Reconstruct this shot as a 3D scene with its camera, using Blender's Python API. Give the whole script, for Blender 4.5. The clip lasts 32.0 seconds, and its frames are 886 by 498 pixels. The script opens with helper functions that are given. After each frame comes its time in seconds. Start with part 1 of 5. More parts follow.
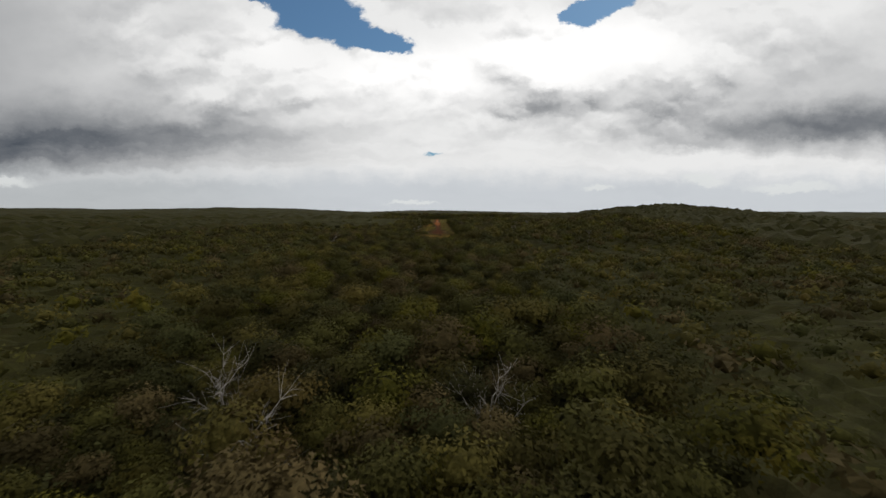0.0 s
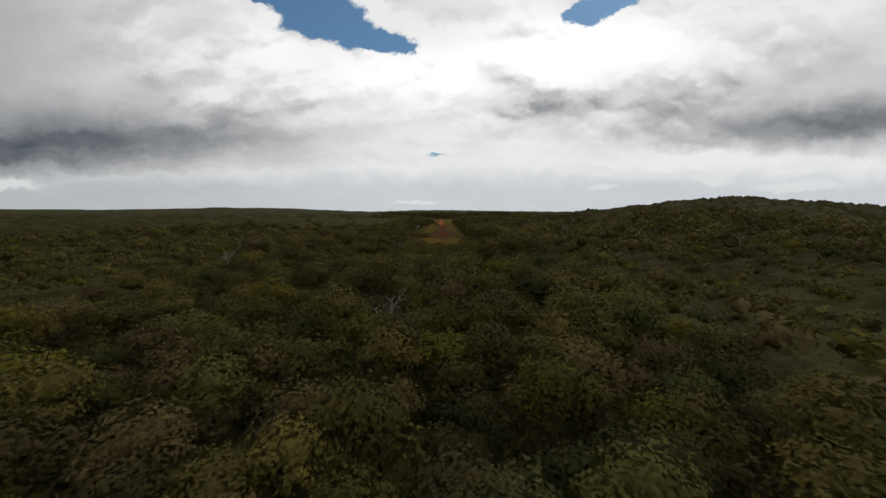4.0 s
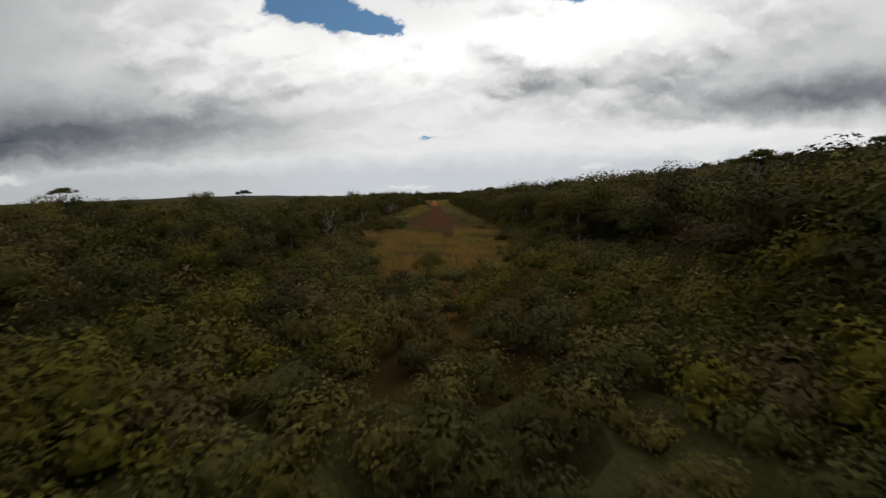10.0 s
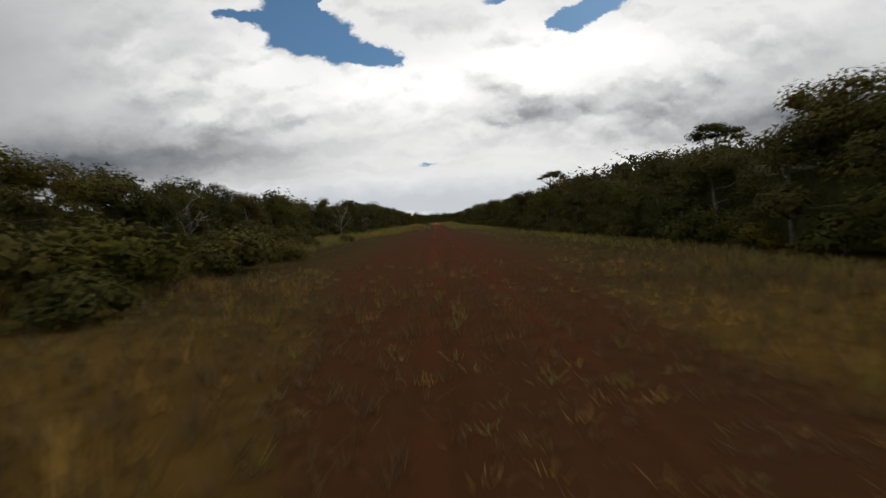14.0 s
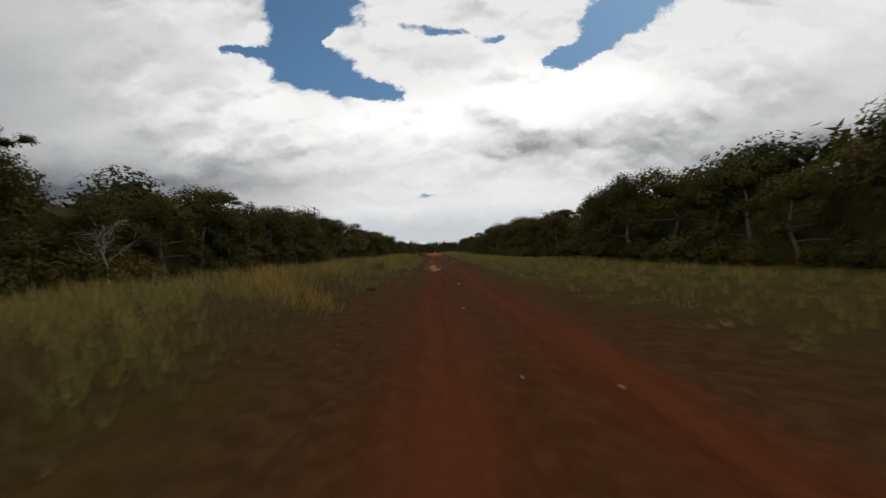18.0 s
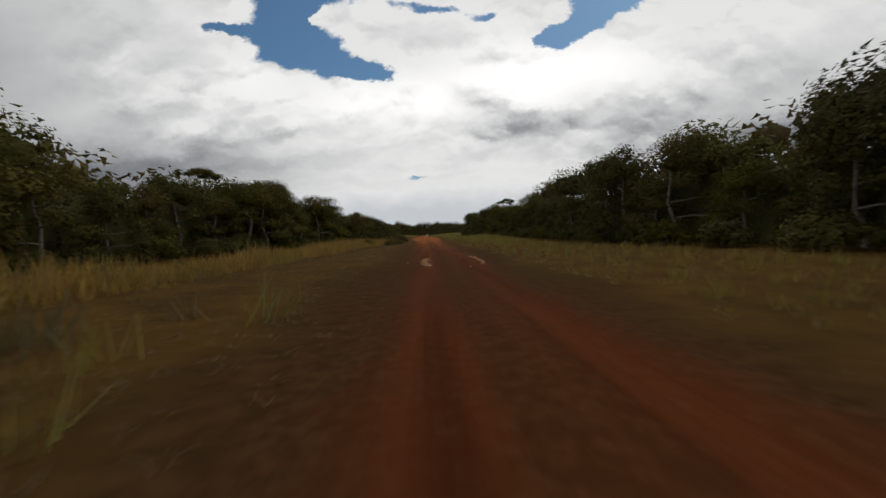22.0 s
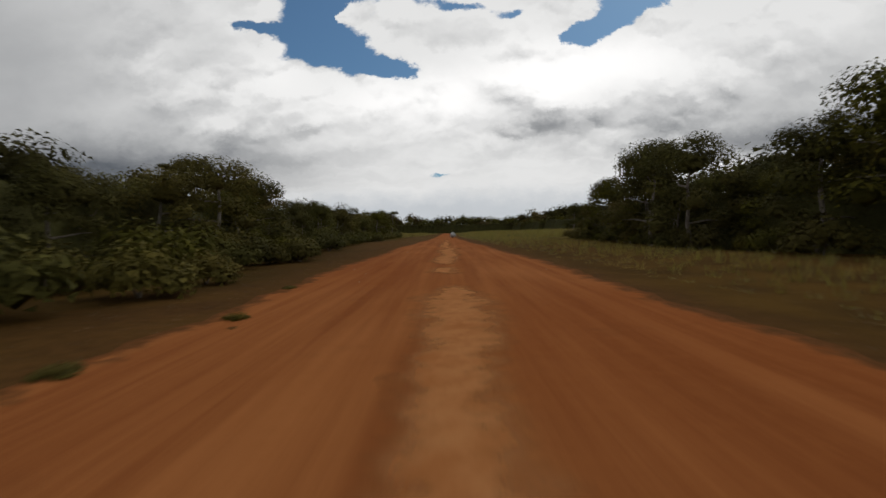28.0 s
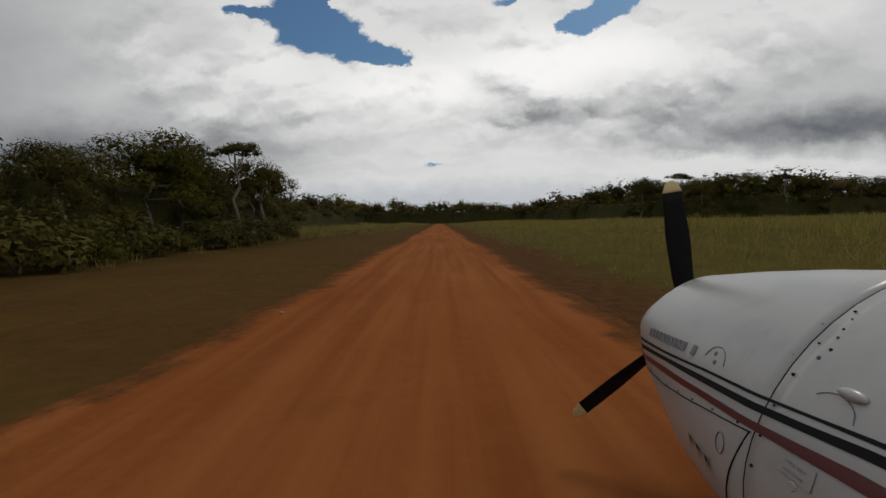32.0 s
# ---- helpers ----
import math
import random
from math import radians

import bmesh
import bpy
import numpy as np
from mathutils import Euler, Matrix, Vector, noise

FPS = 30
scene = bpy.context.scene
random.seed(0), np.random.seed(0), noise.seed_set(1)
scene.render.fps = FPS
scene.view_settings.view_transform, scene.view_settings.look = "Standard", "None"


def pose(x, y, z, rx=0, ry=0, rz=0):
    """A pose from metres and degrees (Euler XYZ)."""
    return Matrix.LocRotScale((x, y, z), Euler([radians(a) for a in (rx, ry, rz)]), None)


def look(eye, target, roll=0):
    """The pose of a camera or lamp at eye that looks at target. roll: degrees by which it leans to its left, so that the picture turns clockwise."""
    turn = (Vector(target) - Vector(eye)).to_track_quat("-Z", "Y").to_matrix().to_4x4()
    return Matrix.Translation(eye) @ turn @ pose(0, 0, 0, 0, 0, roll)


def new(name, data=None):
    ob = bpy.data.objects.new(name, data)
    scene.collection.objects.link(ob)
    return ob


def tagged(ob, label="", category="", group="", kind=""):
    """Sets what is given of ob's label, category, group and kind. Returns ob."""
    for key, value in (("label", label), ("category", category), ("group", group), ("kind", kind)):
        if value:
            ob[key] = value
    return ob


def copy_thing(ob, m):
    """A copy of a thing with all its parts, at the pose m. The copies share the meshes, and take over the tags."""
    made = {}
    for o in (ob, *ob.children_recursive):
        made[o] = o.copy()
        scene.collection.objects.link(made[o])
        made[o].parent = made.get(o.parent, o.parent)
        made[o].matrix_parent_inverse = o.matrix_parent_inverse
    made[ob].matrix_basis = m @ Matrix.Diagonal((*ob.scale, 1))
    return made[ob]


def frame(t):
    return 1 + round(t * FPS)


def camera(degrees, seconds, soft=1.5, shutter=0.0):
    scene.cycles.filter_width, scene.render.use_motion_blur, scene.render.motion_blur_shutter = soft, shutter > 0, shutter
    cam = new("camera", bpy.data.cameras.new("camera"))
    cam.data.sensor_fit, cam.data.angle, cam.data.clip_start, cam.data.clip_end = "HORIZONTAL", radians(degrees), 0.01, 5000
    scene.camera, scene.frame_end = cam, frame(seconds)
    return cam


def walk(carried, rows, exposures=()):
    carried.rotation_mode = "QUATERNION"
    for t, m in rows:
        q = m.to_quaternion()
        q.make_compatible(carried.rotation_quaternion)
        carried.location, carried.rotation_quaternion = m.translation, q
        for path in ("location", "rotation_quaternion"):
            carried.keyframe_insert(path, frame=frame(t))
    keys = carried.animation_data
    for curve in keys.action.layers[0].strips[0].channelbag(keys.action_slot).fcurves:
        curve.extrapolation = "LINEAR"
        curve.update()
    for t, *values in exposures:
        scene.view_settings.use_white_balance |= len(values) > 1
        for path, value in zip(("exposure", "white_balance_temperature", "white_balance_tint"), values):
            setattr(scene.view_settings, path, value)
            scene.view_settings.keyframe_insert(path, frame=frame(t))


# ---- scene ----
# Bush airstrip seen from a light aircraft: approach over forest, touchdown, roll along a red dirt strip.
# x to the right of the strip, y along it, z up.
cam = camera(90.0, 32.0, shutter=0.15)
ROWS = [
    (0, 0, 0, 23.8, 85.17, -0.36, -0.73), (0.5, 0, 16, 23.45, 85.6, -0.66, -0.72), (1, 0, 32, 22.93, 85.96, 0.09, -0.35),
    (1.5, 0, 48, 22.4, 85.83, 0.09, -0.2), (2, 0, 64, 21.87, 85.63, 0.22, -0.1), (2.5, 0, 80, 21.33, 85.85, 0.18, -0.18),
    (3, 0, 96, 20.76, 85.79, -0.06, -0.23), (3.5, 0, 112, 20.16, 85.38, -0.35, -0.29), (5.5, 0, 176, 17.63, 85, 1.44, 0.16),
    (6, 0, 192, 16.93, 84.87, 1.69, 0.22), (6.5, 0, 208, 16.16, 85.02, 1.87, 0.18), (7, 0, 224, 15.33, 85.09, 2.02, 0.06),
    (7.5, 0, 240, 14.5, 84.67, 2.02, -0.21), (8, 0, 256, 13.67, 83.85, 2.35, -0.25), (8.5, 0, 272, 12.83, 82.95, 2.3, -0.44),
    (9, 0, 288, 11.97, 82.08, 1.52, -0.69), (9.5, 0, 304, 11.07, 82.69, 1.54, -1.06), (10, 0, 320, 10.15, 83.11, 1.59, -1.14),
    (10.5, 0, 336, 9.23, 84.07, 2.22, -1.24), (11, 0, 352, 8.33, 84.93, 1.59, -1.34), (11.5, 0, 368, 7.44, 85.8, 0.91, -1.35),
    (12, 0, 384, 6.51, 86.03, 0.24, -1.41), (12.5, 0, 400, 5.5, 85.85, -0.48, -1.12), (13, 0, 416, 4.45, 86.19, 0.41, -1.16),
    (13.5, 0, 432, 3.45, 86.61, 1.49, -1.04), (14, 0, 448, 2.6, 86.38, 2.35, -1.01), (14.5, 0, 463.71, 2.04, 87.02, 2.57, -1.07),
    (16.5, 0, 525.79, 1.7, 88.49, 1.47, -2.04), (17, 0, 541.13, 1.7, 88.26, 2.09, -1.93), (17.5, 0, 556.38, 1.7, 89.36, 1.85, -1.64),
    (18, 0, 571.56, 1.7, 90.32, 1.87, -1.23), (18.5, 0, 586.66, 1.7, 89.13, 1.38, -1.12), (19, 0, 601.68, 1.7, 88.91, 1.54, -1.31),
    (19.5, 0, 616.63, 1.7, 89.18, 2.17, -1.59), (20, 0, 631.5, 1.7, 89.9, 0.03, -1.46), (20.5, 0, 646.29, 1.7, 88.74, 0.83, -1.92),
    (21, 0, 661.01, 1.7, 91.36, 0.05, -1.89), (21.5, 0, 675.66, 1.7, 90.15, 3.27, -2.36), (22, 0, 690.22, 1.7, 87.98, 2.25, -2.4),
    (22.5, 0, 704.71, 1.7, 89.93, -1.29, -2.43), (23, 0, 719.13, 1.7, 89.25, -0.05, -2.56), (23.5, 0, 733.46, 1.7, 90.21, -0.69, -1.99),
    (24, 0, 747.72, 1.7, 88.02, 1.27, -1.54), (24.5, 0, 761.9, 1.7, 90.74, 1.59, -1.35), (25, 0, 776.01, 1.7, 89.32, 1.11, -1.96),
    (25.5, 0, 790.05, 1.7, 89.78, 0.51, -2.05), (27.5, 0, 845.41, 1.7, 89.97, 1.65, -0.44), (28, 0, 859.05, 1.7, 87.78, 1.26, 0.36),
    (28.5, 0, 872.63, 1.7, 88.36, 0.85, 0.14), (29, 0, 886.12, 1.7, 87.77, 2.3, -0.48), (29.5, 0, 899.55, 1.7, 88.22, 1.09, -0.63),
    (30, 0, 912.89, 1.7, 86.59, 2.01, -0.49), (30.5, 0, 926.16, 1.7, 87.76, 0.01, -0.66), (31, 0, 939.35, 1.7, 87.33, 0.78, -0.74),
    (31.5, 0, 952.46, 1.7, 86.85, 1.29, -0.41), (31.93, 0, 965.5, 1.7, 86.44, 0.91, -0.48), (32, 0, 965.5, 1.7, 86.44, 0.91, -0.48),
]
walk(cam, [(t, pose(x, y, z, rx, ry, rz)) for t, x, y, z, rx, ry, rz in ROWS], [(0.0, 0.0), (17.0, 0.0), (21.0, -0.07), (29.0, -0.09), (30.5, -0.12), (32.0, -0.25)])

# ---- sky and light ----
SUN_ELEV, SUN_AZ = radians(50), radians(40)
world = bpy.data.worlds.new("cloudy_sky")
scene.world = world
world.use_nodes = True
WN, WL = world.node_tree.nodes, world.node_tree.links
WN.clear()


def wnode(kind, **kw):
    n = WN.new(kind)
    for k, v in kw.items():
        if k == "operation":
            n.operation = v
        elif k == "data_type":
            n.data_type = v
        elif k == "blend_type":
            n.blend_type = v
    return n


def wmath(op, a, b=None, c=None, clamp=False):
    n = wnode("ShaderNodeMath", operation=op)
    n.use_clamp = clamp
    for i, v in enumerate((a, b, c)):
        if v is None:
            continue
        if isinstance(v, (int, float)):
            n.inputs[i].default_value = v
        else:
            WL.new(v, n.inputs[i])
    return n.outputs[0]


def wmix(fac, a, b):
    n = WN.new("ShaderNodeMix")
    n.data_type = "RGBA"
    for sock, v in ((n.inputs[0], fac), (n.inputs[6], a), (n.inputs[7], b)):
        if isinstance(v, (int, float)):
            sock.default_value = v
        elif isinstance(v, tuple):
            sock.default_value = (*v, 1)
        else:
            WL.new(v, sock)
    return n.outputs[2]


def wnoise(vec, scale, detail=6, rough=0.55):
    n = WN.new("ShaderNodeTexNoise")
    n.inputs["Scale"].default_value = scale
    n.inputs["Detail"].default_value = detail
    n.inputs["Roughness"].default_value = rough
    WL.new(vec, n.inputs["Vector"])
    return n.outputs["Fac"]


coord = WN.new("ShaderNodeTexCoord").outputs["Generated"]
sep = WN.new("ShaderNodeSeparateXYZ")
WL.new(coord, sep.inputs[0])
sx, sy, sz = sep.outputs
# directions ahead: a to the right, e upwards; everything behind is a plain thick deck
ahead = wmath("MAXIMUM", sy, 0.12)
az0, el0 = wmath("DIVIDE", sx, ahead), wmath("DIVIDE", sz, ahead)
flat = WN.new("ShaderNodeCombineXYZ")
WL.new(az0, flat.inputs[0])
WL.new(wmath("MULTIPLY", el0, 1.4), flat.inputs[1])
flatv = flat.outputs[0]


def shifted(v):
    n = WN.new("ShaderNodeVectorMath")
    n.operation = "ADD"
    n.inputs[1].default_value = v
    WL.new(flatv, n.inputs[0])
    return n.outputs[0]


n_big = wnoise(shifted((3.1, 0.4, 0.0)), 4.0, 5, 0.5)
n_mid = wnoise(shifted((1.2, 5.4, 0.0)), 9.0, 6, 0.52)
n_fine = wnoise(flatv, 26.0, 5, 0.6)
warp_a = wmath("ADD", wmath("MULTIPLY", wmath("SUBTRACT", wnoise(shifted((7.3, 2.1, 4.4)), 9.0, 8, 0.66), 0.5), 0.11), 0.0)
warp_e = wmath("MULTIPLY", wmath("SUBTRACT", wnoise(shifted((2.3, 9.1, 1.4)), 10.0, 8, 0.66), 0.5), 0.075)
az, el = wmath("ADD", az0, warp_a), wmath("ADD", el0, warp_e)


def blob(a, e, ra, re, tilt=0.0, gain=1.0):
    da = wmath("SUBTRACT", az, a)
    de = wmath("SUBTRACT", wmath("SUBTRACT", el, e), wmath("MULTIPLY", da, tilt))
    qa, qe = wmath("DIVIDE", da, ra), wmath("DIVIDE", de, re)
    q = wmath("ADD", wmath("MULTIPLY", qa, qa), wmath("MULTIPLY", qe, qe))
    return wmath("MULTIPLY", wmath("POWER", 2.718, wmath("MULTIPLY", q, -1.0)), gain)


def total(parts):
    out = parts[0]
    for p in parts[1:]:
        out = wmath("ADD", out, p)
    return out


def step(v, lo, hi):
    n = WN.new("ShaderNodeMapRange")
    n.interpolation_type = "SMOOTHSTEP"
    n.inputs[1].default_value, n.inputs[2].default_value = lo, hi
    WL.new(v, n.inputs[0])
    return n.outputs[0]


sky = WN.new("ShaderNodeTexSky")
sky.sky_type, sky.sun_disc, sky.sun_elevation, sky.sun_rotation = "NISHITA", False, SUN_ELEV, SUN_AZ
BLUE_GAIN = 0.062
vm = WN.new("ShaderNodeVectorMath")
vm.operation = "MULTIPLY"
vm.inputs[1].default_value = (BLUE_GAIN * 0.66, BLUE_GAIN * 0.95, BLUE_GAIN * 1.10)
WL.new(sky.outputs[0], vm.inputs[0])
holes = total([blob(-0.245, 0.405, 0.125, 0.050, -0.20), blob(-0.262, 0.49, 0.098, 0.065), blob(-0.125, 0.368, 0.065, 0.022, -0.1), blob(-0.42, 0.462, 0.08, 0.014, -0.2, 0.75),
               blob(0.312, 0.428, 0.036, 0.032), blob(0.385, 0.468, 0.080, 0.040, 0.4), blob(0.43, 0.515, 0.09, 0.035), blob(0.03, 0.497, 0.13, 0.018, -0.1, 0.66), blob(0.16, 0.475, 0.05, 0.016, 0.2, 0.5),
               blob(-0.21, 0.487, 0.030, 0.020, 0.0, -1.1), blob(0.285, 0.505, 0.030, 0.026, 0.0, -0.8), blob(-0.25, 0.585, 0.13, 0.06), blob(0.48, 0.585, 0.13, 0.05), blob(-0.008, 0.128, 0.050, 0.010, 0.0, 0.60)])
holes = wmath("ADD", holes, wmath("MULTIPLY", wmath("SUBTRACT", n_fine, 0.5), 0.60))
holes = wmath("ADD", holes, wmath("MULTIPLY", wmath("SUBTRACT", n_mid, 0.5), 0.30))
blue_mask = step(holes, 0.40, 0.64)
# dark undersides of the cloud deck: a smooth veil with a dark base to the left, a flat dark base to the right
base_left = total([blob(-1.05, 0.128, 0.64, 0.092, 0.03, 0.66), blob(-0.62, 0.150, 0.30, 0.046, 0.0, 0.30), blob(-0.38, 0.165, 0.18, 0.030, 0.0, 0.22)])
base_right = total([blob(1.05, 0.210, 0.44, 0.070, 0.06, 0.62), blob(0.66, 0.190, 0.34, 0.038, 0.03, 0.46), blob(0.28, 0.222, 0.17, 0.034, -0.12, 0.26)])
base_left = wmath("MULTIPLY", base_left, step(wmath("SUBTRACT", el, wmath("MULTIPLY", az, 0.030)), 0.088, 0.112))
base_right = wmath("MULTIPLY", base_right, step(wmath("ADD", el, wmath("MULTIPLY", az, 0.055)), 0.148, 0.185))
veil = total([base_left, base_right, blob(-1.02, 0.42, 0.42, 0.30, 0.0, 0.50), blob(-0.75, 0.22, 0.20, 0.05, 0.0, 0.14), blob(0.98, 0.34, 0.32, 0.10, 0.1, 0.26), blob(0.60, 0.27, 0.30, 0.03, 0.1, 0.12)])
patches = total([blob(0.13, 0.292, 0.085, 0.024, -0.45, 0.42), blob(0.30, 0.245, 0.14, 0.026, 0.05, 0.24), blob(0.135, 0.215, 0.040, 0.012, -0.35, 0.40), blob(-0.30, 0.228, 0.085, 0.013, 0.15, 0.36),
                 blob(-0.62, 0.285, 0.070, 0.018, -0.1, 0.24), blob(-0.47, 0.22, 0.07, 0.014, 0.0, 0.24), blob(-0.13, 0.185, 0.10, 0.012, 0.1, 0.16), blob(-0.33, 0.30, 0.05, 0.02, 0.0, 0.14),
                 blob(0.48, 0.285, 0.10, 0.018, 0.15, 0.16), blob(0.05, 0.43, 0.10, 0.025, 0.0, 0.22), blob(-0.50, 0.40, 0.10, 0.035, 0.0, 0.16), blob(0.62, 0.34, 0.12, 0.02, 0.1, 0.12)])
grey = wmath("ADD", veil, wmath("MULTIPLY", patches, wmath("ADD", 0.50, wmath("MULTIPLY", n_mid, 0.6))))
grey = wmath("ADD", grey, wmath("MULTIPLY", wmath("SUBTRACT", n_big, 0.45), 0.24))
grey = wmath("ADD", grey, wmath("MULTIPLY", wmath("SUBTRACT", n_mid, 0.50), 0.08))
# flat layers low over the horizon
layer = WN.new("ShaderNodeCombineXYZ")
WL.new(az, layer.inputs[0])
WL.new(wmath("MULTIPLY", el, 7.0), layer.inputs[1])
layers = wmath("MULTIPLY", wmath("SUBTRACT", wnoise(layer.outputs[0], 4.5, 6, 0.55), 0.5), wmath("SUBTRACT", 1.0, step(el0, 0.13, 0.24)))
grey = wmath("ADD", grey, wmath("MULTIPLY", layers, 0.42))


def puffs(up, scale):
    """heaped cloud tops: rounded cells of several sizes, warped a little"""
    c = WN.new("ShaderNodeCombineXYZ")
    WL.new(wmath("ADD", az, wmath("MULTIPLY", wmath("SUBTRACT", n_fine, 0.5), 0.035)), c.inputs[0])
    WL.new(wmath("ADD", wmath("MULTIPLY", el, 1.45), wmath("ADD", up, wmath("MULTIPLY", wmath("SUBTRACT", n_mid, 0.5), 0.05))), c.inputs[1])
    n = WN.new("ShaderNodeTexVoronoi")
    n.feature = "SMOOTH_F1"
    for key, val in (("Scale", scale), ("Detail", 1.0), ("Roughness", 0.4), ("Lacunarity", 2.2), ("Smoothness", 0.45)):
        n.inputs[key].default_value = val
    WL.new(c.outputs[0], n.inputs["Vector"])
    return n.outputs["Distance"]


# billows lit from above: the height of the heaps a little higher up, subtracted
heap = wmath("MULTIPLY", wmath("SUBTRACT", puffs(0.034, 5.0), puffs(0.0, 5.0)), -1.2)
heap = wmath("ADD", heap, wmath("MULTIPLY", wmath("SUBTRACT", puffs(0.013, 13.0), puffs(0.0, 13.0)), -0.62))
heap = wmath("ADD", heap, wmath("MULTIPLY", wmath("SUBTRACT", wnoise(shifted((5.4, 0.9, 0.0)), 22.0, 5, 0.6), wnoise(shifted((5.404, 0.915, 0.0)), 22.0, 5, 0.6)), 0.22))
lumpy = wmath("MULTIPLY", step(az0, -0.95, -0.45), wmath("ADD", 0.35, wmath("MULTIPLY", step(n_big, 0.38, 0.60), 0.65)))
lumpy = wmath("MULTIPLY", wmath("MULTIPLY", lumpy, step(el0, 0.10, 0.20)), wmath("SUBTRACT", 1.0, wmath("MULTIPLY", step(az0, 0.55, 0.95), 0.7)))
grey = wmath("ADD", grey, wmath("MULTIPLY", heap, lumpy), clamp=True)
cloud = wmix(grey, (0.82, 0.82, 0.815), (0.075, 0.088, 0.108))
lit = total([blob(0.22, 0.34, 0.18, 0.09), blob(-0.08, 0.29, 0.22, 0.06), blob(0.45, 0.37, 0.16, 0.06, 0.0, 0.7), blob(-0.38, 0.36, 0.10, 0.05, 0.0, 0.5)])
cloud = wmix(wmath("MULTIPLY", lit, wmath("SUBTRACT", 0.95, wmath("MULTIPLY", grey, 1.6)), clamp=True), cloud, (1.10, 1.09, 1.08))
# bluish band over the horizon with low bright puffs, and rain lit from behind on the left
haze = wmath("MULTIPLY", step(wmath("MULTIPLY", el, -1.0), -0.110, -0.050), 0.72)
cloud = wmix(haze, cloud, wmix(step(az0, -0.75, -0.10), (0.36, 0.39, 0.41), (0.49, 0.53, 0.575)))
cloud = wmix(wmath("MULTIPLY", step(total([blob(-0.98, 0.055, 0.10, 0.014, 0.04), blob(0.60, 0.075, 0.05, 0.014), blob(0.36, 0.055, 0.04, 0.009), blob(0.80, 0.06, 0.12, 0.012), blob(-0.05, 0.02, 0.06, 0.006)]), 0.25, 0.75), 0.7), cloud, (0.74, 0.76, 0.75))
# the deck overhead and behind is thick and grey
deck = wmath("MAXIMUM", wmath("MAXIMUM", step(el0, 0.66, 1.0), step(wmath("ABSOLUTE", az0), 1.3, 2.4)), step(wmath("MULTIPLY", sy, -1.0), -0.40, -0.20))
dcol = wmix(step(sz, 0.15, 0.55), wmix(n_big, (0.98, 0.985, 0.99), (0.74, 0.75, 0.765)), wmix(n_big, (0.78, 0.79, 0.80), (0.48, 0.49, 0.505)))
skycol = wmix(wmath("MULTIPLY", blue_mask, wmath("SUBTRACT", 1.0, deck)), wmix(deck, cloud, dcol), vm.outputs[0])
bg = WN.new("ShaderNodeBackground")
bg.inputs["Strength"].default_value = 1.0
WL.new(skycol, bg.inputs["Color"])
outw = WN.new("ShaderNodeOutputWorld")
WL.new(bg.outputs[0], outw.inputs["Surface"])

sun = new("sun", bpy.data.lights.new("sun", "SUN"))
sun.data.energy, sun.data.angle, sun.data.color = 1.0, radians(14), (1.0, 0.95, 0.86)
sun.matrix_world = look((0, 0, 0), (-math.sin(SUN_AZ) * math.cos(SUN_ELEV), -math.cos(SUN_AZ) * math.cos(SUN_ELEV), -math.sin(SUN_ELEV)))


